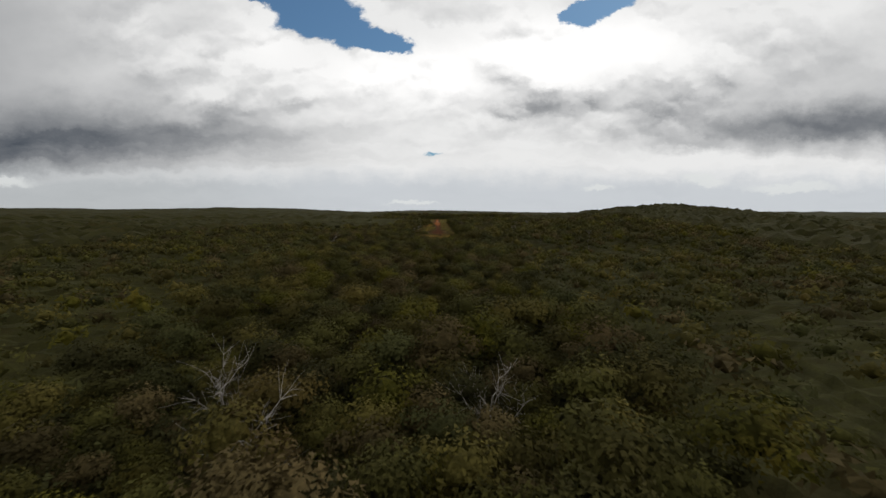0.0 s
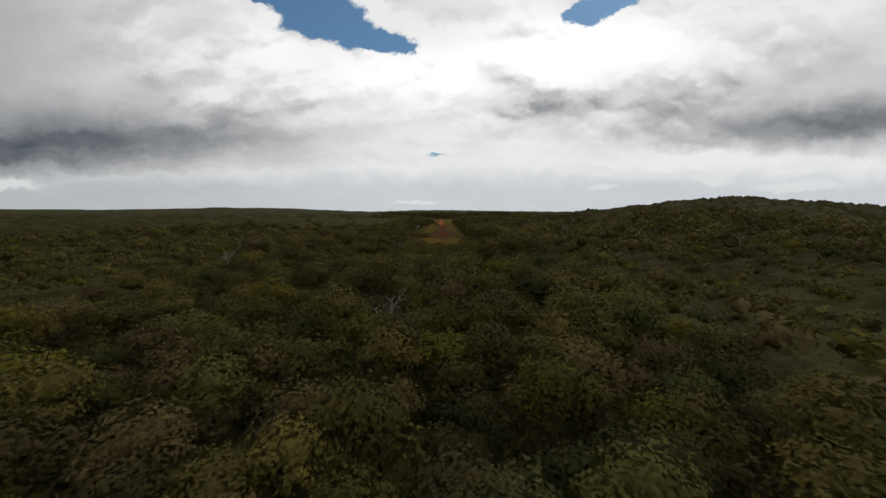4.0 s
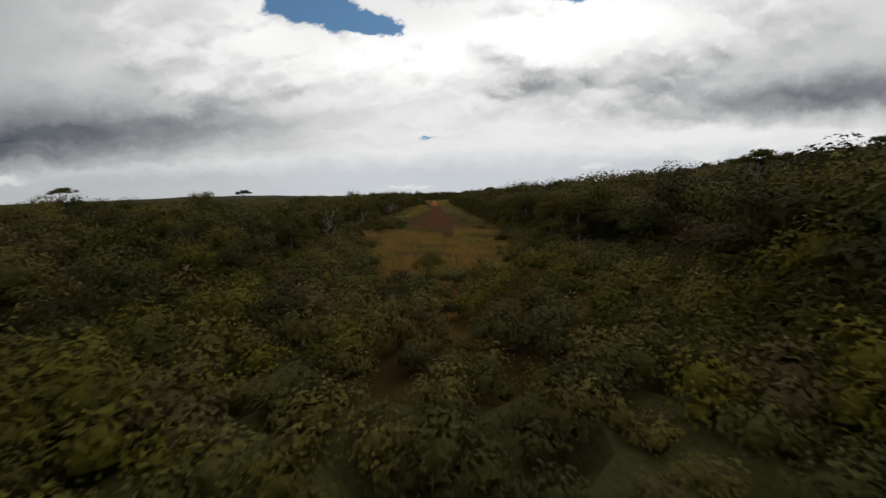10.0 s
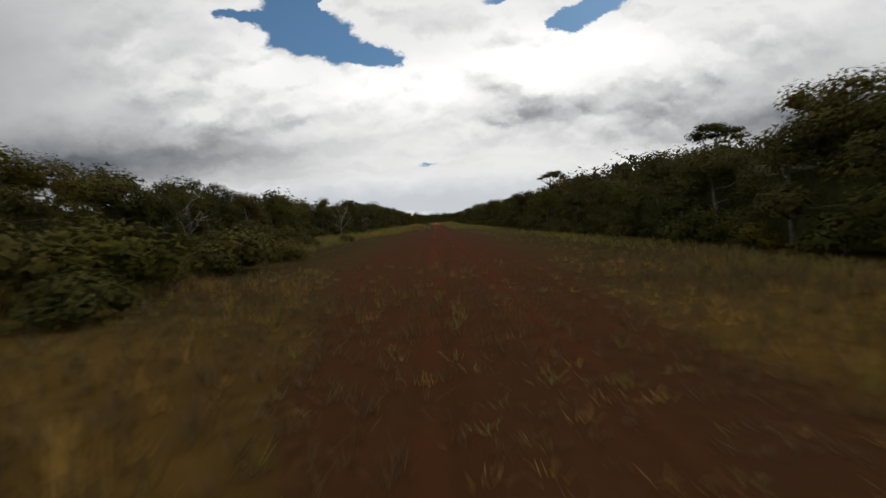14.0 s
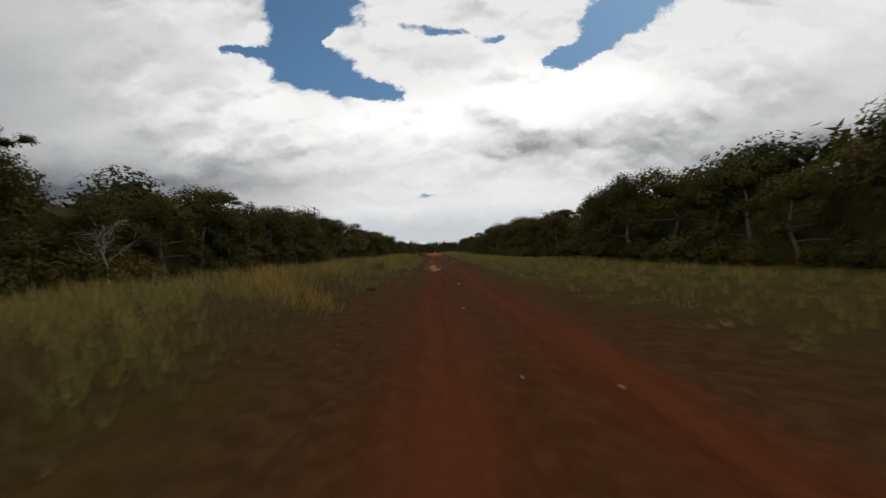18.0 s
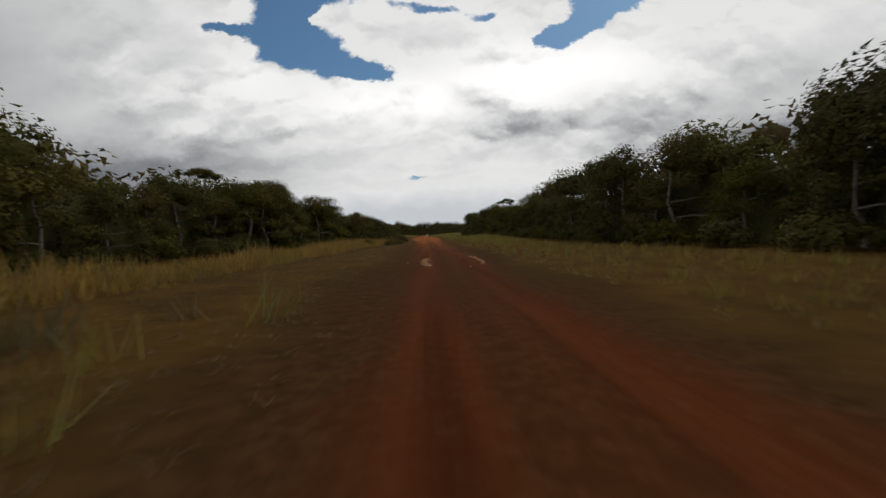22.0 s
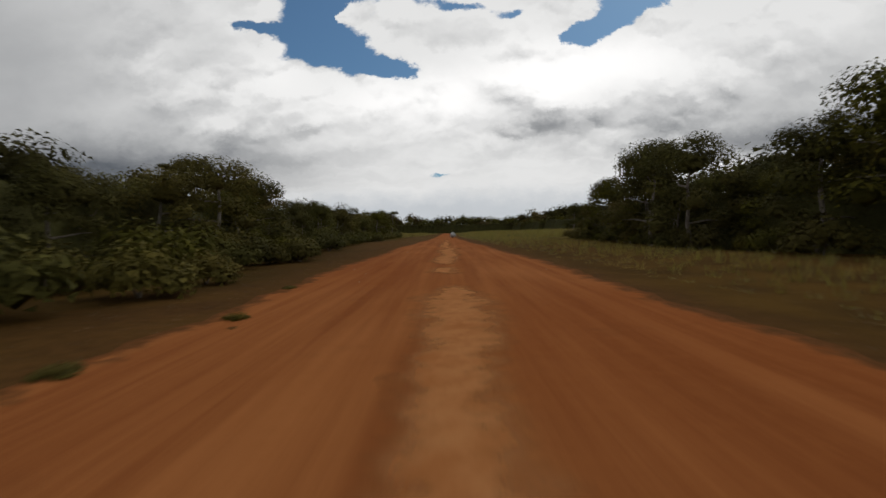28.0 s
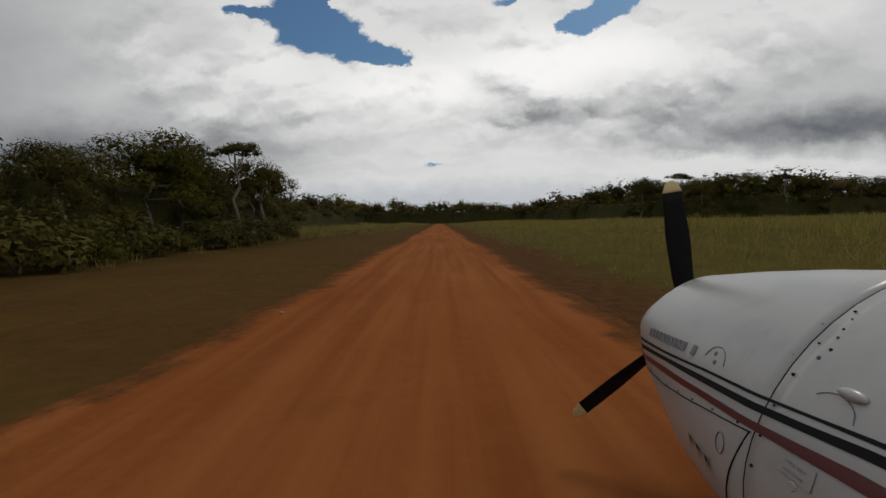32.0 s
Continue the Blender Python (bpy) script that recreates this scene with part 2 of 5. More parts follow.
# ---- materials ----
class Mat:
    def __init__(self, name, rough=0.7, metal=0.0):
        self.mat = bpy.data.materials.new(name)
        self.mat.use_nodes = True
        self.nt = self.mat.node_tree
        self.N, self.L = self.nt.nodes, self.nt.links
        self.bsdf = self.N["Principled BSDF"]
        self.bsdf.inputs["Roughness"].default_value = rough
        self.bsdf.inputs["Metallic"].default_value = metal
        self.co = self.N.new("ShaderNodeTexCoord").outputs["Object"]
        self.pos = self.N.new("ShaderNodeNewGeometry").outputs["Position"]

    def put(self, v, sock):
        if isinstance(v, (int, float)):
            sock.default_value = v
        elif isinstance(v, tuple):
            sock.default_value = (*v, 1) if len(v) == 3 and sock.type == "RGBA" else v
        else:
            self.L.new(v, sock)

    def noise(self, scale, detail=4, rough=0.55, stretch=None, world=True):
        n = self.N.new("ShaderNodeTexNoise")
        v = self.pos if world else self.co
        if stretch:
            m = self.N.new("ShaderNodeMapping")
            m.inputs["Scale"].default_value = stretch
            self.L.new(v, m.inputs["Vector"])
            v = m.outputs[0]
        self.L.new(v, n.inputs["Vector"])
        n.inputs["Scale"].default_value, n.inputs["Detail"].default_value, n.inputs["Roughness"].default_value = scale, detail, rough
        return n.outputs["Fac"]

    def step(self, v, lo, hi, a=0.0, b=1.0):
        n = self.N.new("ShaderNodeMapRange")
        n.interpolation_type = "SMOOTHSTEP"
        for i, q in enumerate((lo, hi, a, b)):
            n.inputs[i + 1].default_value = q
        self.L.new(v, n.inputs[0])
        return n.outputs[0]

    def mix(self, fac, a, b, mode="MIX"):
        n = self.N.new("ShaderNodeMix")
        n.data_type, n.blend_type = "RGBA", mode
        self.put(fac, n.inputs[0]), self.put(a, n.inputs[6]), self.put(b, n.inputs[7])
        return n.outputs[2]

    def math(self, op, a, b=0.0):
        n = self.N.new("ShaderNodeMath")
        n.operation = op
        self.put(a, n.inputs[0]), self.put(b, n.inputs[1])
        return n.outputs[0]

    def color(self, v):
        self.put(v, self.bsdf.inputs["Base Color"])
        return self

    def bump(self, height, strength=0.4, dist=0.05):
        n = self.N.new("ShaderNodeBump")
        n.inputs["Strength"].default_value, n.inputs["Distance"].default_value = strength, dist
        self.L.new(height, n.inputs["Height"])
        self.L.new(n.outputs[0], self.bsdf.inputs["Normal"])
        return self

    def island(self):
        return self.N.new("ShaderNodeNewGeometry").outputs["Random Per Island"]

    def object_random(self):
        return self.N.new("ShaderNodeObjectInfo").outputs["Random"]

    def translucent(self, fac, col):
        out = self.N["Material Output"]
        tr = self.N.new("ShaderNodeBsdfTranslucent")
        self.put(col, tr.inputs["Color"])
        ms = self.N.new("ShaderNodeMixShader")
        ms.inputs[0].default_value = fac
        self.L.new(self.bsdf.outputs[0], ms.inputs[1])
        self.L.new(tr.outputs[0], ms.inputs[2])
        self.L.new(ms.outputs[0], out.inputs["Surface"])
        return self


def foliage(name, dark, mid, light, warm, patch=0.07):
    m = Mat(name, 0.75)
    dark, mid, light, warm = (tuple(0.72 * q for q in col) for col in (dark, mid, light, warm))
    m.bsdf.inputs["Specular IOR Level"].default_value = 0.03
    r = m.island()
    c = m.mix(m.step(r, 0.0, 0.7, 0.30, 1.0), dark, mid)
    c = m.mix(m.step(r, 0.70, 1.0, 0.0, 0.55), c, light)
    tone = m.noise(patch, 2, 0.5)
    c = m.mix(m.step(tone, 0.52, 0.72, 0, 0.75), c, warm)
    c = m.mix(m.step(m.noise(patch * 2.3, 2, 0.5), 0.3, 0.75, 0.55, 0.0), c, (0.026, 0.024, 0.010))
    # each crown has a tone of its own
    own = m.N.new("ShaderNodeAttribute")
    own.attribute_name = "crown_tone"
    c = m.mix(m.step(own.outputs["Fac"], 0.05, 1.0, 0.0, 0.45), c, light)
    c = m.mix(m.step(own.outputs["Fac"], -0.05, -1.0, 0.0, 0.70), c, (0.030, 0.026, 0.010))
    relief_shade = m.noise(3.4, 4, 0.62)
    # shading put into the colour: hollows between leaves darker, raised parts lighter
    c = m.mix(m.step(relief_shade, 0.36, 0.56, 0.45, 0.0), c, dark)
    c = m.mix(m.step(relief_shade, 0.58, 0.74, 0.0, 0.25), c, light)
    m.color(c).bump(relief_shade, 0.5, 0.30).translucent(0.20, c)
    return m.mat


M_LEAF = foliage("forest_leaves", (0.062, 0.060, 0.017), (0.110, 0.104, 0.026), (0.17, 0.158, 0.040), (0.155, 0.118, 0.032))
M_LEAF2 = foliage("olive_leaves", (0.082, 0.072, 0.019), (0.150, 0.124, 0.029), (0.22, 0.182, 0.044), (0.19, 0.128, 0.036))
M_BROWN = foliage("brownish_leaves", (0.080, 0.062, 0.026), (0.140, 0.102, 0.040), (0.20, 0.150, 0.062), (0.165, 0.102, 0.045))
M_DEEP = foliage("deep_green_leaves", (0.046, 0.050, 0.018), (0.078, 0.080, 0.026), (0.128, 0.128, 0.042), (0.096, 0.088, 0.028))
# leaf colours lowered to carry the self-shadow that the flat sheet lacks
M_FAR_SHADED = foliage("shaded_distant_leaves", (0.034, 0.033, 0.011), (0.060, 0.057, 0.017), (0.100, 0.092, 0.027), (0.085, 0.066, 0.020), 0.035)
# darker copy of the leaf colours: shade of the canopy gaps painted in
M_UNDER_SHADE = foliage("shaded_undergrowth_leaves", (0.030, 0.030, 0.010), (0.055, 0.054, 0.017), (0.098, 0.094, 0.028), (0.070, 0.056, 0.018), 0.16)
M_SHRUB = foliage("shrub_leaves", (0.068, 0.068, 0.011), (0.122, 0.112, 0.015), (0.200, 0.174, 0.024), (0.175, 0.126, 0.020), 0.12)
FOREST_MATS = [M_LEAF, M_LEAF2, M_BROWN, M_DEEP, M_SHRUB]


def bark(name, a, b):
    m = Mat(name, 0.85)
    n = m.noise(6.0, 6, 0.6, (1, 1, 0.25))
    m.color(m.mix(m.step(n, 0.35, 0.65), a, b)).bump(n, 0.5, 0.03)
    return m.mat


M_BARK = bark("brown_bark", (0.060, 0.046, 0.034), (0.14, 0.115, 0.09))
M_GREYBARK = bark("grey_brown_bark", (0.075, 0.062, 0.048), (0.17, 0.15, 0.12))
M_PALE = bark("pale_bark", (0.16, 0.14, 0.11), (0.34, 0.31, 0.27))


def grass_mat(name, a, b, c):
    m = Mat(name, 0.7)
    r = m.island()
    col = m.mix(m.step(r, 0.0, 0.6), a, b)
    col = m.mix(m.step(m.noise(0.16, 3, 0.6), 0.42, 0.62), col, c)
    col = m.mix(m.step(m.noise(0.9, 3, 0.6), 0.44, 0.68, 0.0, 0.50), col, (0.050, 0.036, 0.013))
    col = m.mix(m.step(r, 0.86, 0.97, 0.0, 0.45), col, tuple(min(1.3 * q, 0.6) for q in b))
    m.color(col).translucent(0.3, col)
    return m.mat


M_DRY = grass_mat("dry_grass", (0.125, 0.068, 0.0130), (0.33, 0.196, 0.032), (0.185, 0.130, 0.021))
M_TRAMPLED = grass_mat("trampled_grass", (0.072, 0.042, 0.013), (0.125, 0.076, 0.022), (0.086, 0.064, 0.016))
M_GREEN = grass_mat("green_grass", (0.094, 0.089, 0.015), (0.200, 0.174, 0.028), (0.205, 0.150, 0.027))


def soil_mat():
    m = Mat("soil_and_leaf_litter", 1.0)
    m.bsdf.inputs["Specular IOR Level"].default_value = 0.01
    big, fine = m.noise(0.11, 5, 0.6), m.noise(2.5, 6, 0.65)
    c = m.mix(m.step(big, 0.35, 0.65), (0.0215, 0.0122, 0.0044), (0.0269, 0.0205, 0.00537))
    c = m.mix(m.step(fine, 0.35, 0.7, 0.0, 0.6), c, (0.0342, 0.021, 0.00781))
    c = m.mix(m.step(m.noise(0.5, 4, 0.6), 0.5, 0.7, 0.0, 0.5), c, (0.0391, 0.0156, 0.00586))
    # reddish dust beside the strip, then turf up to the forest
    sep = m.N.new("ShaderNodeSeparateXYZ")
    m.L.new(m.pos, sep.inputs[0])
    off = m.math("ADD", m.math("ABSOLUTE", m.math("SUBTRACT", sep.outputs[0], 1.0)), m.math("MULTIPLY", m.math("SUBTRACT", big, 0.5), 5.0))
    wide = m.math("ADD", m.step(sep.outputs[1], 800, 850, 0.0, 3.4), m.math("MULTIPLY", m.step(sep.outputs[1], 450, 475, 0.0, 5.0), m.step(sep.outputs[1], 580, 545)))
    c = m.mix(m.math("MULTIPLY", m.step(m.math("SUBTRACT", off, wide), 6.5, 2.0), m.step(sep.outputs[1], 440, 460)), c, m.mix(m.step(fine, 0.35, 0.65), (0.032, 0.0158, 0.0064), (0.053, 0.0255, 0.0098)))
    end = m.step(sep.outputs[1], 700, 820)
    c = m.mix(m.math("MULTIPLY", m.step(m.math("SUBTRACT", off, m.step(sep.outputs[1], 890, 930, 3.4, 8.5)), 7.5, 2.0), end), c, m.mix(m.step(fine, 0.35, 0.65), (0.050, 0.024, 0.0095), (0.080, 0.037, 0.0135)))
    turf = m.math("MULTIPLY", m.math("MAXIMUM", m.step(off, 2.7, 5.2), m.step(sep.outputs[1], 440, 425)), m.math("MULTIPLY", m.step(sep.outputs[1], 346, 356), m.step(sep.outputs[1], 1340, 1320)))
    turf = m.math("MULTIPLY", turf, m.math("MAXIMUM", m.step(sep.outputs[1], 840, 780, 0.45, 1.0), m.step(sep.outputs[0], 4.0, 7.0)))
    turf = m.math("MULTIPLY", turf, m.math("MAXIMUM", m.step(sep.outputs[1], 466, 456, 0.25, 1.0), m.step(sep.outputs[1], 570, 600)))
    dryness = m.math("MULTIPLY", m.step(sep.outputs[1], 655, 685), m.step(sep.outputs[1], 965, 935))
    dryness = m.math("MAXIMUM", dryness, m.step(sep.outputs[1], 470, 455))
    c = m.mix(turf, c, m.mix(m.step(m.noise(0.35, 5, 0.65), 0.35, 0.65), m.mix(dryness, (0.0293, 0.0244, 0.00635), (0.044, 0.0240, 0.0072)), m.mix(dryness, (0.058, 0.046, 0.0100), (0.070, 0.0385, 0.0092))))
    c = m.mix(m.math("MULTIPLY", turf, m.math("MAXIMUM", m.step(sep.outputs[1], 900, 950, 0.0, 0.6), m.step(sep.outputs[1], 470, 455, 0.0, 0.3))), c, m.mix(m.step(sep.outputs[1], 900, 950), (0.080, 0.048, 0.012), m.mix(m.step(sep.outputs[0], -3.0, 3.0), (0.082, 0.042, 0.0135), (0.080, 0.062, 0.016))))
    m.color(c).bump(fine, 0.8, 0.10)
    return m.mat


def laterite_mat():
    m = Mat("red_laterite", 0.97)
    m.bsdf.inputs["Specular IOR Level"].default_value = 0.01
    streak = m.noise(1.0, 5, 0.6, (1.6, 0.06, 1))
    big, fine = m.noise(0.09, 4, 0.6), m.noise(5.0, 6, 0.7)
    sep = m.N.new("ShaderNodeSeparateXYZ")
    m.L.new(m.pos, sep.inputs[0])
    along = m.math("ADD", sep.outputs[1], m.math("MULTIPLY", m.math("SUBTRACT", big, 0.5), 60.0))
    # darker brown-red near the threshold, more orange laterite further on
    orange_part = m.step(along, 700, 835)
    c_dark = m.mix(m.step(streak, 0.3, 0.7), (0.040, 0.0115, 0.0037), (0.076, 0.0205, 0.0064))
    c_lite = m.mix(m.step(streak, 0.3, 0.7), (0.156, 0.050, 0.0150), (0.238, 0.088, 0.0280))
    c = m.mix(orange_part, c_dark, c_lite)
    # between and beside the two wheel tracks the old part is overgrown and brown
    wheel = m.math("MINIMUM", m.math("ABSOLUTE", m.math("SUBTRACT", sep.outputs[0], 0.05)), m.math("ABSOLUTE", m.math("SUBTRACT", sep.outputs[0], 2.3)))
    wheel = m.math("ADD", wheel, m.math("MULTIPLY", m.math("SUBTRACT", m.noise(0.8, 4, 0.6), 0.5), 0.7))
    c = m.mix(m.math("MULTIPLY", m.step(wheel, 0.22, 0.70), m.math("MULTIPLY", m.math("SUBTRACT", 1.0, orange_part), 0.65)), c, m.mix(m.step(fine, 0.3, 0.7), (0.034, 0.0142, 0.0052), (0.052, 0.0212, 0.0076)))
    c = m.mix(m.step(big, 0.35, 0.7, 0.0, 0.5), c, m.mix(orange_part, (0.046, 0.019, 0.0085), (0.144, 0.038, 0.00864)))
    c = m.mix(m.step(fine, 0.45, 0.75, 0.0, 0.4), c, m.mix(orange_part, (0.085, 0.036, 0.0165), (0.207, 0.072, 0.0207)))
    c = m.mix(m.math("MULTIPLY", m.step(m.noise(0.7, 6, 0.7), 0.56, 0.70, 0.0, 0.45), m.math("SUBTRACT", 1.0, m.math("MULTIPLY", orange_part, 0.75))), c, (0.049, 0.0207, 0.00922))
    c = m.mix(m.step(along, 475, 440, 0.0, 0.85), c, (0.034, 0.018, 0.008))
    # soil and turf creep in over the edges
    rim = m.N.new("ShaderNodeAttribute")
    rim.attribute_name = "rim"
    creep = m.math("ADD", rim.outputs["Fac"], m.math("MULTIPLY", m.math("SUBTRACT", m.noise(1.3, 5, 0.7), 0.5), 1.6))
    c = m.mix(m.step(creep, 0.55, 0.10), c, m.mix(orange_part, m.mix(m.step(fine, 0.35, 0.65), (0.032, 0.0158, 0.0064), (0.053, 0.0255, 0.0098)), m.mix(m.step(fine, 0.35, 0.65), (0.070, 0.030, 0.0105), (0.105, 0.043, 0.0150))))
    m.color(c).bump(m.math("ADD", fine, m.math("MULTIPLY", streak, 1.5)), 0.5, 0.05)
    return m.mat


def pale_clay_mat(name, a, b_, c_, thin=True):
    m = Mat(name, 0.95)
    m.bsdf.inputs["Specular IOR Level"].default_value = 0.01
    fine = m.noise(3.0, 6, 0.7)
    c = m.mix(m.step(fine, 0.3, 0.7), a, b_)
    m.color(m.mix(m.step(m.noise(0.8, 5, 0.7), 0.5, 0.7, 0, 0.6), c, c_)).bump(fine, 0.25, 0.02)
    if thin:
        # the clay thins out raggedly towards its rim, and the red ground shows between
        rim = m.N.new("ShaderNodeAttribute")
        rim.attribute_name = "rim"
        cover = m.math("ADD", rim.outputs["Fac"], m.math("MULTIPLY", m.math("SUBTRACT", m.noise(1.6, 6, 0.7), 0.5), 1.5))
        ms, tr = m.N.new("ShaderNodeMixShader"), m.N.new("ShaderNodeBsdfTransparent")
        m.L.new(m.step(cover, 0.0, 0.85, 0.0, 0.92), ms.inputs[0])
        m.L.new(tr.outputs[0], ms.inputs[1])
        m.L.new(m.bsdf.outputs[0], ms.inputs[2])
        m.L.new(ms.outputs[0], m.N["Material Output"].inputs["Surface"])
    return m.mat


M_SOIL, M_RED = soil_mat(), laterite_mat()
M_CLAY = pale_clay_mat("pale_clay", (0.148, 0.0707, 0.0338), (0.203, 0.111, 0.0584), (0.105, 0.0369, 0.0148))
M_CLAY2 = pale_clay_mat("pale_orange_clay", (0.255, 0.098, 0.0320), (0.325, 0.142, 0.0530), (0.225, 0.076, 0.0220))


# ---- terrain ----
def sstep(a, b, v):
    q = np.clip((np.asarray(v, float) - a) / (b - a), 0, 1)
    return q * q * (3 - 2 * q)


def ground_z(x, y):
    x, y = np.asarray(x, float), np.asarray(y, float)
    right = 9.0 * sstep(28, 150, x) * np.exp(-((y - 520) / 250.0) ** 2)
    right = right + 7.0 * np.exp(-((x - 250) / 110.0) ** 2 - ((y - 490) / 170.0) ** 2) + 17.0 * np.exp(-((x - 330) / 110.0) ** 2 - ((y - 640) / 130.0) ** 2)
    left = 4.0 * sstep(22, 130, -x) * np.exp(-((y - 560) / 300.0) ** 2)
    near = sstep(8, 40, np.abs(x)) * (0.5 * np.sin(x * 0.07 + y * 0.031) + 0.4 * np.sin(y * 0.083 - x * 0.05))
    dip = -1.2 * sstep(360, 250, y) + 0.0
    r = np.hypot(x, y - 500)
    far = sstep(900, 2600, r) * (10 + 14 * np.sin(x * 0.0016 + 1.0) * np.cos(y * 0.0011) + 10 * np.sin(x * 0.0031 + y * 0.0017))
    return right + left + near + dip + np.maximum(far, 0) * 0.9


def big_mesh(name, verts, sizes, mat, soft=None):
    """verts: corner rows in face order (no sharing); sizes: corners of each face; soft: rounded normals of foliage, one to a corner."""
    me = bpy.data.meshes.new(name)
    nv = len(verts)
    me.vertices.add(nv)
    me.vertices.foreach_set("co", np.ascontiguousarray(verts, dtype=np.float32).ravel())
    me.loops.add(nv)
    me.loops.foreach_set("vertex_index", np.arange(nv, dtype=np.int32))
    sizes = np.asarray(sizes, dtype=np.int32)
    me.polygons.add(len(sizes))
    me.polygons.foreach_set("loop_start", np.concatenate(([0], np.cumsum(sizes)[:-1])).astype(np.int32))
    me.materials.append(mat)
    me.update(calc_edges=True)
    if soft is not None:
        me.attributes.new("custom_normal", "FLOAT_VECTOR", "POINT").data.foreach_set("vector", np.ascontiguousarray(soft, dtype=np.float32).ravel())
    return me


def grid_mesh(name, xs, ys, zf, mat, smooth=True):
    gx, gy = np.meshgrid(xs, ys)
    v = np.stack([gx, gy, zf(gx, gy)], -1).reshape(-1, 3)
    nx, ny = len(xs), len(ys)
    i = (np.arange(ny - 1)[:, None] * nx + np.arange(nx - 1)[None]).ravel()
    f = np.stack([i, i + 1, i + nx + 1, i + nx], -1)
    me = bpy.data.meshes.new(name)
    me.from_pydata(v.tolist(), [], f.tolist())
    me.materials.append(mat)
    if smooth:
        me.polygons.foreach_set("use_smooth", np.ones(len(f), dtype=bool))
    return me


def spread(near, step_, far, grow=1.14):
    out, v, s = [0.0], 0.0, step_
    while v < far:
        v += s
        if v > near:
            s *= grow
        out.append(min(v, far))
    return np.array(out)


half = spread(60, 3.0, 4300)
xs = np.concatenate((-half[:0:-1], half))
ys = np.concatenate((-spread(30, 6, 900)[:0:-1], np.arange(0, 1300, 5.0), 1300 + spread(20, 6, 3300)))
tagged(new("ground", grid_mesh("ground", xs, ys, ground_z, M_SOIL)), "brown soil with sparse dry grass and leaf litter", "ground", kind="structure")

# edges of the bare red strip along y
EDGE_Y = [418, 425, 445, 454, 470, 500, 530, 552, 600, 700, 760, 800, 835, 850, 880, 910, 935, 960, 1000, 1300]
EDGE_L = [2.9, 2.3, 1.9, -2.5, -5.0, -5.6, -5.0, -1.4, -1.1, -1.3, -1.6, -2.3, -4.4, -5.1, -5.4, -5.4, -4.6, -3.8, -3.4, -2.6]
EDGE_R = [3.5, 4.2, 4.6, 5.0, 6.0, 6.2, 5, 3.4, 3.4, 3.6, 3.6, 4.2, 5.2, 5.5, 5.3, 4.6, 3.7, 3.1, 2.9, 2.6]


def wob(y, s):
    return 0.10 * np.sin(y * 1.1 + s) + 0.08 * np.sin(y * 2.7 + 2 * s) + 0.16 * np.sin(y * 0.23 + 3 * s) + 0.06 * np.sin(y * 4.9 + s)


def strip_z(x, y):
    lo, hi = np.interp(y, EDGE_Y, EDGE_L) + wob(y, 1.0), np.interp(y, EDGE_Y, EDGE_R) + wob(y, 4.0)
    u = np.clip((x - lo) / (hi - lo), 0, 1)
    rise = 0.02 + 0.04 * np.sin(np.pi * u) + 0.012 * np.sin(x * 3.1) * np.sin(y * 0.35) - 0.025 * (np.exp(-((x - 0.1) / 0.6) ** 2) + np.exp(-((x - 2.3) / 0.6) ** 2))
    return rise * np.minimum(1, 6 * np.minimum(u, 1 - u)) + 0.006 + ground_z(x, y)


def strip_mesh():
    y = np.arange(418, 1301, 0.6)
    lo, hi = np.interp(y, EDGE_Y, EDGE_L) + wob(y, 1.0), np.interp(y, EDGE_Y, EDGE_R) + wob(y, 4.0)
    u = np.linspace(0, 1, 29)
    gx = lo[:, None] + (hi - lo)[:, None] * u[None]
    gy = np.repeat(y[:, None], len(u), 1)
    crown = strip_z(gx, gy)
    v = np.stack([gx, gy, crown], -1).reshape(-1, 3)
    nx, ny = len(u), len(y)
    i = (np.arange(ny - 1)[:, None] * nx + np.arange(nx - 1)[None]).ravel()
    me = bpy.data.meshes.new("runway")
    me.from_pydata(v.tolist(), [], np.stack([i, i + 1, i + nx + 1, i + nx], -1).tolist())
    me.materials.append(M_RED)
    me.polygons.foreach_set("use_smooth", np.ones(len(i), dtype=bool))
    inward = np.minimum(gx - lo[:, None], hi[:, None] - gx)
    me.attributes.new("rim", "FLOAT", "POINT").data.foreach_set("value", np.clip(inward / 1.1, 0, 1).astype(np.float32).ravel())
    return me


tagged(new("runway", strip_mesh()), "red dirt airstrip with wheel tracks and ragged grassy edges", "airstrip", kind="structure")

# ---- plants ----
rng = np.random.default_rng(7)


def ico(sub):
    bm = bmesh.new()
    bmesh.ops.create_icosphere(bm, subdivisions=sub, radius=1.0)
    v = np.array([p.co[:] for p in bm.verts])
    f = np.array([[q.index for q in p.verts] for p in bm.faces])
    bm.free()
    return v, f


ICO1, ICO2 = ico(1), ico(2)


def clump_core(c, r, fine):
    v, f = ICO2 if fine else ICO1
    bumpy = 1 + 0.16 * np.sin(v[:, 0] * 5 + c[0]) * np.cos(v[:, 1] * 4 + c[1]) + 0.10 * np.sin(v[:, 2] * 7 + c[2] * 3)
    bumpy = bumpy * np.random.default_rng(int(abs(c[0] * 91 + c[1] * 57 + c[2] * 13) * 10)).uniform(0.80, 1.12, len(v))
    p = np.asarray(c) + v * bumpy[:, None] * np.asarray(r) * 0.42
    return p[f].reshape(-1, 3)


